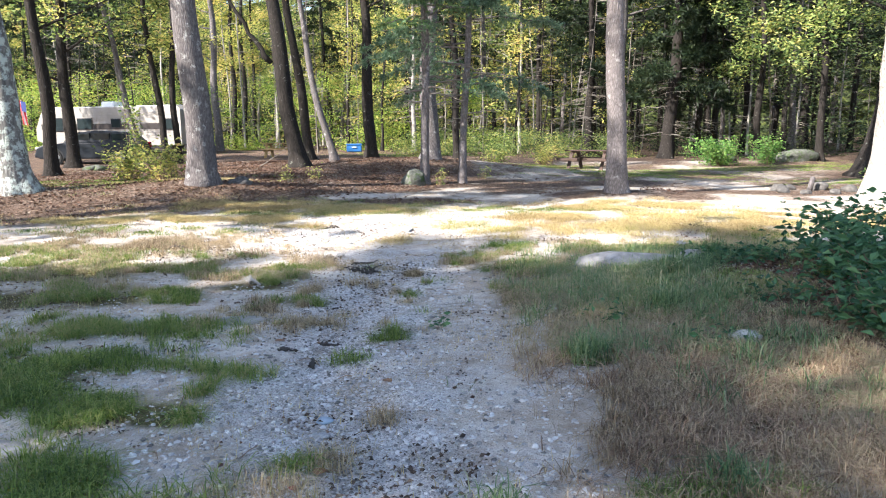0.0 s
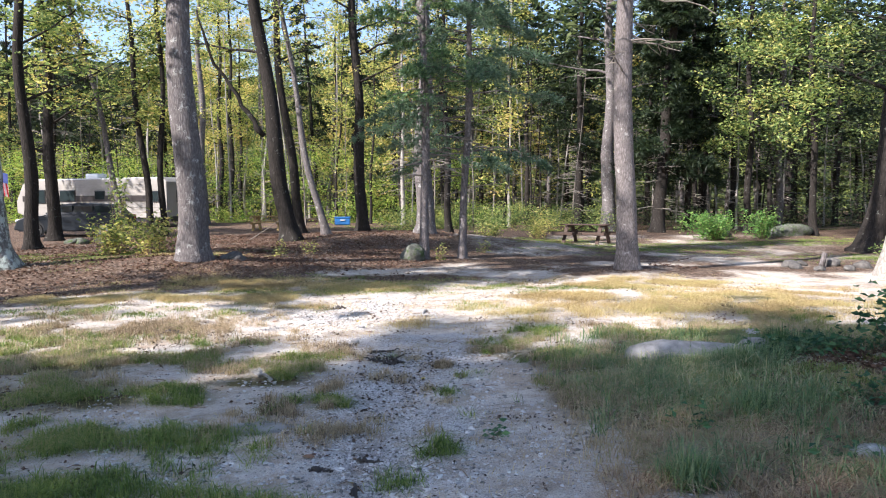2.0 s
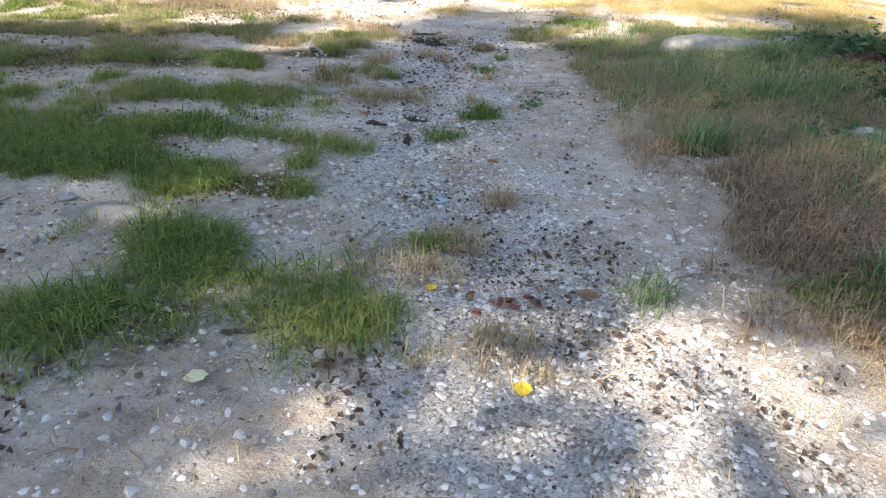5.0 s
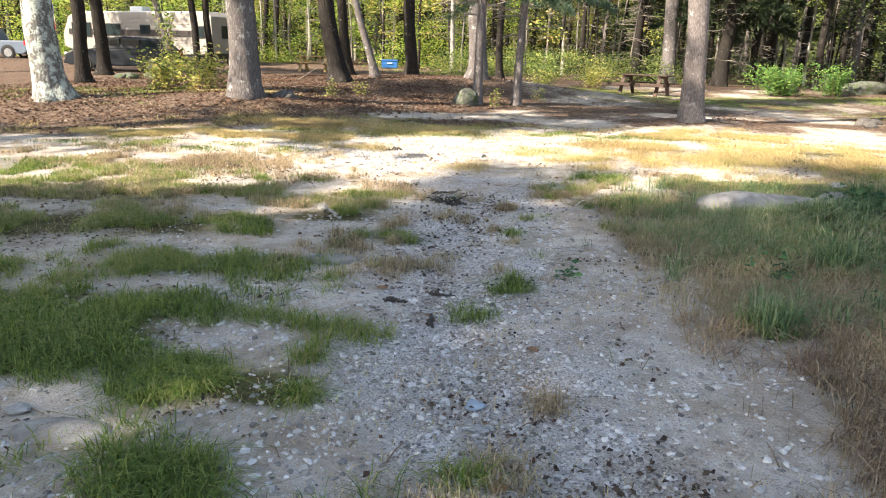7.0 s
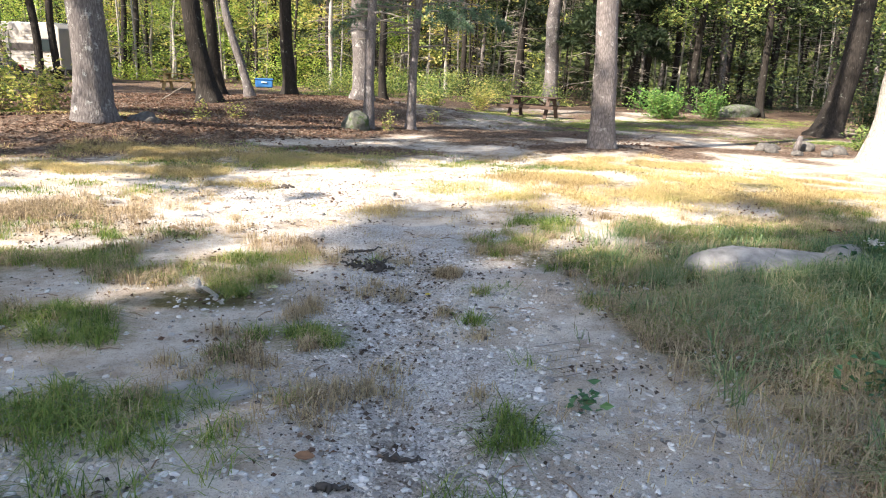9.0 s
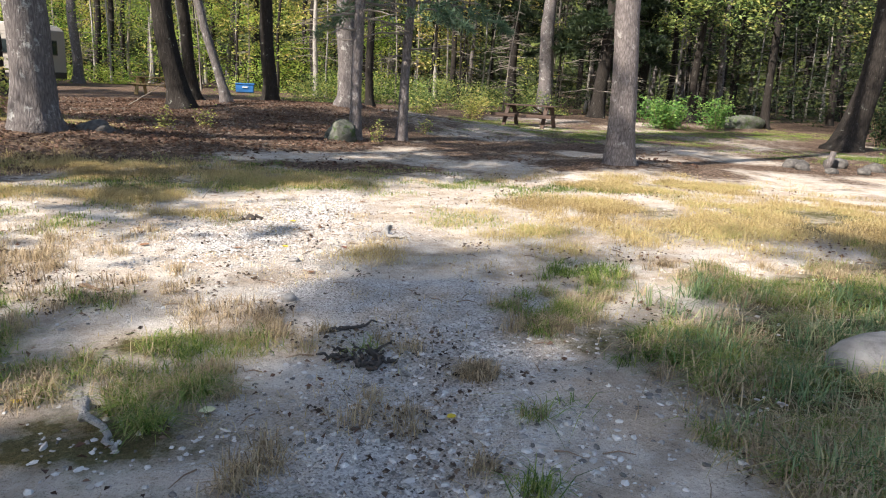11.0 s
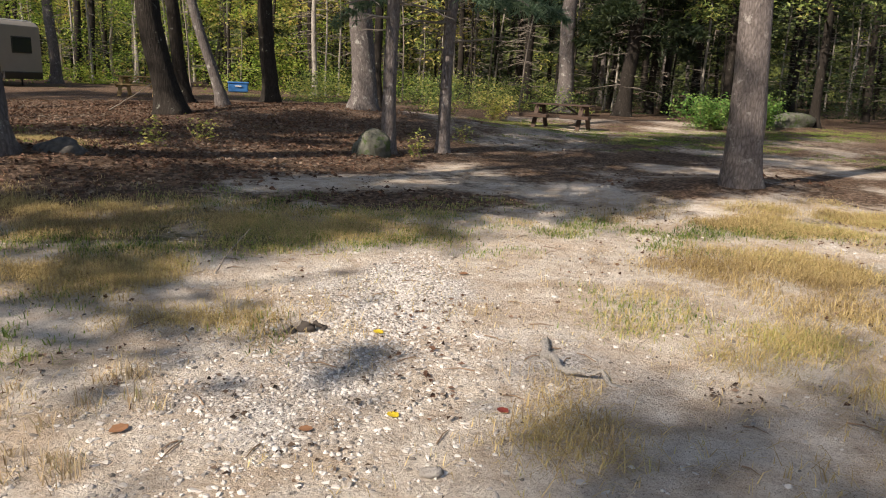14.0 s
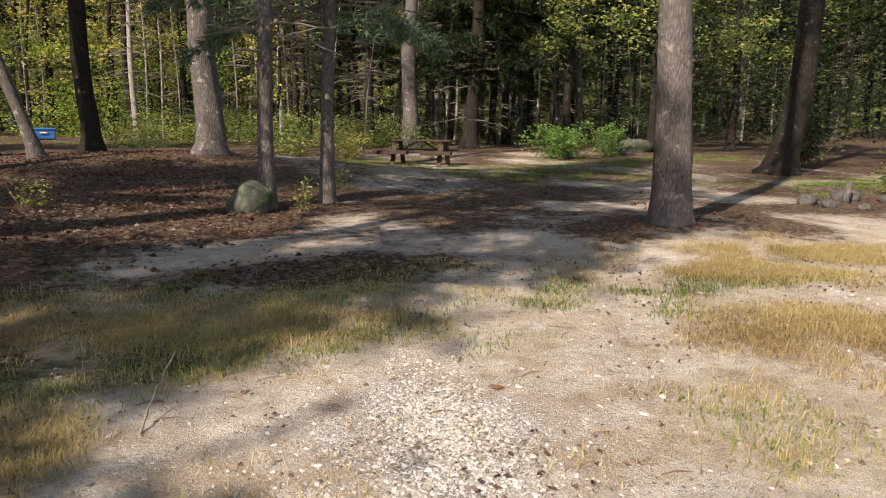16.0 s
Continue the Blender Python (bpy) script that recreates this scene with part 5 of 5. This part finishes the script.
def fallen_leaf(x, y, size, mat, label):
    bm = bmesh.new()
    n, top = 9, []
    for i in range(n):
        u = i / (n - 1)
        w = math.sin(math.pi * u) ** 0.7 * (0.42 + 0.06 * math.sin(u * 19))
        top.append((bm.verts.new((u - 0.5, -w, 0.10 * w + 0.05 * u)), bm.verts.new((u - 0.5, 0, 0.0 + 0.07 * u * u)), bm.verts.new((u - 0.5, w, 0.13 * w + 0.05 * u))))
    for a, b in zip(top, top[1:]):
        for k in (0, 1):
            bm.faces.new((a[k], b[k], b[k + 1], a[k + 1]))
    bmesh.ops.remove_doubles(bm, verts=bm.verts, dist=1e-4)
    bmesh.ops.scale(bm, vec=(size, size, size), verts=bm.verts)
    ob = part("fallen_leaf", bm, mat, None)
    ob.matrix_world = pose(x, y, gz(x, y) + 0.008, 0, 0, (x * 731 + y * 377) % 360)
    return tagged(ob, label, "leaf")


M_YLEAF = plain_mat("yellow_leaf", (0.62, 0.46, 0.03), 0.6, grain=30)
M_RLEAF = plain_mat("red_leaf", (0.22, 0.04, 0.03), 0.6, grain=30)
M_BLEAF = plain_mat("brown_leaf", (0.24, 0.12, 0.06), 0.7, grain=30)
M_PLEAF = plain_mat("pale_leaf", (0.60, 0.60, 0.36), 0.7, grain=30)
for x, y, s in ((-0.59, 2.10, 0.09), (-0.87, 2.45, 0.06), (-0.61, 2.01, 0.055), (-0.24, 10.36, 0.09), (-0.24, 9.41, 0.08), (-1.12, 6.54, 0.07), (0.69, 6.39, 0.06), (0.62, 1.86, 0.07), (-1.35, 2.9, 0.05), (0.95, 1.25, 0.1)):
    fallen_leaf(x, y, 0.75 * s, M_YLEAF, "bright yellow fallen leaf on the ground")
for x, y, s in ((0.24, 9.42, 0.06), (0.95, 1.78, 0.05), (0.62, 2.02, 0.05), (0.8, 1.7, 0.045), (1.02, 1.86, 0.04)):
    fallen_leaf(x, y, s, M_RLEAF, "dark red fallen leaf on the ground")
for x, y, s in ((0.45, 11.53, 0.07), (-1.32, 9.35, 0.08), (0.02, 4.25, 0.08), (0.7, 2.2, 0.08), (1.25, 1.9, 0.09), (0.9, 3.4, 0.07), (-1.2, 1.6, 0.1), (0.3, 1.3, 0.07), (0.0, 8.6, 0.06), (-0.6, 9.3, 0.06)):
    fallen_leaf(x, y, s, M_BLEAF, "curled brown fallen leaf on the ground")
for k in range(16):
    fallen_leaf(0.93 + 0.16 * math.cos(k * 2.4) * (k % 5) / 4, 1.82 + 0.08 * math.sin(k * 2.4) * (k % 5) / 4, 0.035, (M_BLEAF, M_RLEAF)[k % 2], "reddish dead leaf in a small heap")
for x, y, s in ((0.31, 2.02, 0.055), (-0.33, 6.4, 0.07), (0.74, 1.93, 0.05), (-0.4, 1.75, 0.06), (2.5, 6.0, 0.07), (-0.1, 1.2, 0.08)):
    fallen_leaf(x, y, s, M_PLEAF, "pale green fallen leaf on the ground")


# ---- grass, pebbles, litter: what nobody could count ----
def blades(name, P, height, width, mat, label, seed, lean=0.45):
    rng = np.random.default_rng(seed)
    n = len(P)
    az = rng.uniform(0, 6.283, n)
    d = np.stack([np.cos(az), np.sin(az), np.zeros(n)], -1)
    s = np.stack([-np.sin(az), np.cos(az), np.zeros(n)], -1)
    h = (height * rng.uniform(0.45, 1.3, n))[:, None]
    k = (lean * np.abs(rng.normal(0.6, 0.6, n)))[:, None]
    up = np.array([[0, 0, 1.0]])
    w = width * rng.uniform(0.6, 1.3, (n, 1))
    mid = P + up * h * 0.6 + d * h * k * 0.35
    tip = P + up * h * np.clip(1 - 0.35 * k, 0.25, 1) + d * h * k * 1.1
    V = np.stack([P - s * w, P + s * w, mid + s * w * 0.7, mid - s * w * 0.7, tip], 1).reshape(-1, 3)
    i = np.arange(n)[:, None] * 5
    return tagged(new(name, mesh_np(name, V, [i + np.array([[0, 1, 2, 3]]), i + np.array([[3, 2, 4]])], mat)), label, "grass", kind="stuff")


def tufted(table, density, seed, near=True, cap=9000):
    """Places of blades in the patches, gathered in tufts."""
    rng = np.random.default_rng(seed)
    out = []
    for cx, cy, rx, ry, w in table:
        if (cy < 9.2) != near:
            continue
        n = int(min(cap, density * w * rx * ry * 3.1))
        t = max(4, n // 16)
        gx, gy = rng.normal(0, 0.62, t), rng.normal(0, 0.62, t)
        tx, ty = cx + rx * gx, cy + ry * gy
        keep = 2.1 * fbm(tx, ty, 0.42, 77) + 0.5 - 0.35 * np.hypot(gx, gy) + rng.normal(0, 0.15, t) > 0.28
        tx, ty = tx[keep], ty[keep]
        if not len(tx):
            continue
        k = rng.integers(0, len(tx), n)
        sp = 0.035 if near else 0.10
        x, y = tx[k] + rng.normal(0, sp, n), ty[k] + rng.normal(0, sp, n)
        out.append(np.stack([x, y, ground_z(x, y) - 0.005], -1))
    P = np.concatenate(out)
    bare = (P[:, 0] > 1.1) & (P[:, 0] < np.interp(P[:, 1], (1.7, 2.1, 2.75, 3.7, 5.2, 7.0), (1.5, 1.85, 2.05, 1.7, 1.75, 1.4))) & (P[:, 1] < 7)
    return P[~bare | (rng.random(len(P)) < 0.08)]


blades("green_grass", tufted(GREEN, 6500, 1, True, 15000), 0.085, 0.0026, M_GRASS, "short green grass in patches on the gravel", 1, 1.9)
blades("dry_grass", tufted(DRY, 5200, 2, True, 14000), 0.085, 0.0024, M_BROWN, "dry brown grass on the bank and gravel", 2, 1.2)
blades("green_grass", tufted(GREEN, 2000, 3, False, 14000), 0.045, 0.004, M_GRASS, "short green grass in the clearing", 3, 1.0)
blades("dry_grass", tufted(DRY, 6500, 4, False, 30000), 0.07, 0.0022, M_DRY, "sunlit straw-coloured grass beside the lane", 4, 2.0)
g = np.random.default_rng(31)
def bank_edge(y):
    """Where the grass of the bank meets the bare path."""
    return np.interp(y, (1.7, 2.1, 2.75, 3.7, 5.2, 7.0, 9.0), (1.55, 1.9, 2.1, 1.75, 1.8, 1.5, 1.6)) + 0.12 * np.sin(y * 5) + 0.1 * fbm(y, y * 0, 0.3, 4)


def bank(n, cx, cy, sx, sy, edge, seed):
    """Places on the bank beside the path, gathered in tussocks."""
    rng = np.random.default_rng(seed)
    t = n // 34
    tx, ty = rng.normal(cx, sx, t), rng.normal(cy, sy, t)
    k = rng.integers(0, t, n)
    x, y = tx[k] + rng.normal(0, 0.05, n), ty[k] + rng.normal(0, 0.05, n)
    ok = (x > edge + bank_edge(y)) & (fbm(x, y, 0.5, seed) > -0.3) & (np.hypot((x - 4.4) / 0.8, (y - 5.3) / 0.9) > 1)
    return np.stack([x, y, ground_z(x, y) - 0.005], -1)[ok]


blades("green_grass", bank(15000, 3.2, 5.5, 0.8, 0.95, 0.2, 31), 0.17, 0.0034, M_BANK, "long blue-green grass flopped over the bank", 5, 1.7)
blades("dry_grass", bank(15000, 2.7, 5.0, 0.75, 1.5, 0.0, 32), 0.11, 0.0028, M_BROWN, "tangled dry grass on the bank", 15, 2.4)
blades("dry_grass", bank(13000, 2.9, 3.0, 0.7, 0.75, 0.0, 33), 0.105, 0.0028, M_RUST, "matted rusty grass at the foot of the bank", 16, 2.7)
for k, (tx, ty, n, h) in enumerate([(2.2, 3.75, 420, 0.19), (3.35, 5.75, 500, 0.24), (4.0, 6.5, 320, 0.26), (3.0, 4.75, 260, 0.2), (2.55, 2.1, 260, 0.14), (1.5, 1.88, 130, 0.11)]):
    tu = g.normal(0, 0.06, (n, 2))
    blades("grass_tuft", np.stack([tx + tu[:, 0], ty + tu[:, 1], ground_z(tx + tu[:, 0], ty + tu[:, 1]) - 0.005], -1), h, 0.0034, M_BANK, "lush green tuft of long grass", 40 + k, 1.1)
bx, by = g.uniform(-6, 7, 44000), g.uniform(0.2, 15, 44000)
ok = fbm(bx, by, 0.7, 55) > 0.12
blades("sparse_grass", np.stack([bx, by, ground_z(bx, by)], -1)[ok], 0.045, 0.002, M_DRY, "sparse dry blades on bare ground", 6, 1.8)

ICO_V = np.array([(0, 1, 1.618), (0, -1, 1.618), (0, 1, -1.618), (0, -1, -1.618), (1, 1.618, 0), (-1, 1.618, 0), (1, -1.618, 0), (-1, -1.618, 0), (1.618, 0, 1), (-1.618, 0, 1), (1.618, 0, -1), (-1.618, 0, -1)]) / 1.9
ICO_F = np.array([(0, 1, 8), (0, 8, 4), (0, 4, 5), (0, 5, 9), (0, 9, 1), (1, 6, 8), (8, 6, 10), (8, 10, 4), (4, 10, 2), (4, 2, 5), (5, 2, 11), (5, 11, 9), (9, 11, 7), (9, 7, 1), (1, 7, 6), (3, 6, 7), (3, 7, 11), (3, 11, 2), (3, 2, 10), (3, 10, 6)])


def pebbles(name, x, y, size, label, seed):
    rng = np.random.default_rng(seed)
    n = len(x)
    V = ICO_V[None] * (1 + 0.22 * rng.normal(size=(n, 12, 1)))
    V = V * (size * rng.uniform(0.6, 1.3, (n, 3)) * np.array([1.2, 0.9, 0.62]).reshape(1, 3))[:, None, :] if np.ndim(size) > 1 else V * (np.asarray(size).reshape(-1, 1) * rng.uniform(0.7, 1.3, (n, 3)) * np.array([1.2, 0.9, 0.62]))[:, None, :]
    a = rng.uniform(0, 6.283, n)
    c, s = np.cos(a)[:, None], np.sin(a)[:, None]
    V = np.stack([V[..., 0] * c - V[..., 1] * s, V[..., 0] * s + V[..., 1] * c, V[..., 2]], -1)
    V = V + np.stack([x, y, ground_z(x, y) + 0.001], -1)[:, None, :]
    F = (np.arange(n)[:, None, None] * 12 + ICO_F[None]).reshape(-1, 3)
    return tagged(new(name, mesh_np(name, V.reshape(-1, 3), [F], M_PEBBLE)), label, "gravel", kind="stuff")


py = g.uniform(0.6, 7.6, 9000)
pebbles("gravel", gully_x(py) + g.normal(0, 0.42, 9000), py, 0.004 + 0.012 * g.random(9000) ** 3, "loose grey gravel along the washed-out rut", 1)
hy = g.normal(11.0, 0.5, 6500)
pebbles("gravel", -0.05 + 0.25 * (hy - 11) + g.normal(0, 0.17, 6500), hy, 0.003 + 0.009 * g.random(6500) ** 2, "heap of pale crushed stone on the lane", 2)
pebbles("gravel", g.uniform(-5, 5, 9000), g.uniform(0.5, 13, 9000), 0.004 + 0.014 * g.random(9000) ** 4, "scattered pebbles on sand", 3)
qx, qy = g.uniform(-1.9, 2.2, 11000), 0.5 + 6.8 * g.random(11000)
ok = fbm(qx, qy, 0.7, 133) > 0.1 + 0.1 * g.normal(size=11000)
pebbles("gravel", qx[ok], qy[ok], (0.005 + 0.015 * g.random(11000) ** 2.4)[ok], "coarse mixed stones on the path", 5)
stone_y = g.normal(9.9, 0.75, 4500)
pebbles("gravel", -0.55 + 0.2 * (stone_y - 9.9) + g.normal(0, 0.5, 4500), stone_y, 0.004 + 0.010 * g.random(4500) ** 2, "coarse tan stones spread below the gravel heap", 6)
px = g.uniform(-1.6, 2.0, 6000)
pebbles("gravel", px, g.uniform(0.6, 4.6, 6000), 0.004 + 0.012 * g.random(6000) ** 3, "fine gravel on the path", 4)


def ground_leaves(name, x, y, size, mat, label, seed):
    rng = np.random.default_rng(seed)
    P = np.stack([x, y, ground_z(x, y) + 0.006 + 0.02 * rng.random(len(x))], -1)
    v, f = leaf_quads(P, size, rng, 0.12, 0.6)
    return tagged(new(name, mesh_np(name, v, [f], mat)), label, "leaf litter", kind="stuff")


lx, ly = g.uniform(-14, 8, 80000), g.uniform(11, 32, 80000)
ok = litter_mask(lx, ly) + 0.35 * fbm(lx, ly, 1.6, 91) > g.uniform(0.55, 1.1, 80000)
ground_leaves("leaf_litter", lx[ok], ly[ok], 0.068, M_LITTER, "reddish-brown fallen leaves under the trees", 1)
lx, ly = g.normal(4.35, 0.75, 6500), g.normal(5.3, 1.2, 6500)
ground_leaves("leaf_litter", lx[lx > 3.0], ly[lx > 3.0], 0.05, M_LITTER, "brown leaves and chips beside the bank", 2)
lx, ly = g.uniform(-6, 7, 15000), g.uniform(0.5, 17, 15000)
ok = fbm(lx, ly, 0.7, 66) > 0.22
ground_leaves("leaf_litter", lx[ok], ly[ok], 0.034, M_LITTER, "bits of dead leaf scattered on the lane", 3)
n = 420
tx, ty, ta = g.uniform(-5, 5, n), g.uniform(0.8, 15, n), g.uniform(0, 6.283, n)
pieces = []
for k in range(n):
    L = g.uniform(0.04, 0.16)
    ex, ey = tx[k] + L * math.cos(ta[k]), ty[k] + L * math.sin(ta[k])
    pieces.append(tube(np.array([(tx[k], ty[k], gz(tx[k], ty[k]) + 0.004), ((tx[k] + ex) / 2, (ty[k] + ey) / 2 + 0.01, gz(ex, ey) + 0.01), (ex, ey, gz(ex, ey) + 0.004)]), np.array([0.004, 0.0035, 0.002]), 4))
v, f = join(pieces)
tagged(new("twigs", mesh_np("twigs", v, [f], M_STICK)), "small twigs scattered on the ground", "twigs", kind="stuff")

n = 14000
cx, cy = g.uniform(-4.5, 4.5, n), 0.6 + 14 * g.random(n) ** 1.3
ok = fbm(cx, cy, 0.8, 23) + 0.45 * np.exp(-((cx - gully_x(cy)) / 0.5) ** 2) * (cy < 8) > 0.22
ground_leaves("crumbs", cx[ok], cy[ok], 0.018, M_CRUMB, "dark crumbs of bark and soil on the lane", 9)

n = 16000
cx, cy = g.uniform(-3.2, 2.6, n), 0.8 + 9 * g.random(n) ** 1.2
ok = fbm(cx, cy, 0.45, 41) + 0.5 * np.exp(-((cx - gully_x(cy)) / 0.35) ** 2) * (cy < 7.5) > 0.36
ground_leaves("crumbs", cx[ok], cy[ok], 0.03, M_CRUMB, "dark clumps of humus and bark on the gravel", 12)
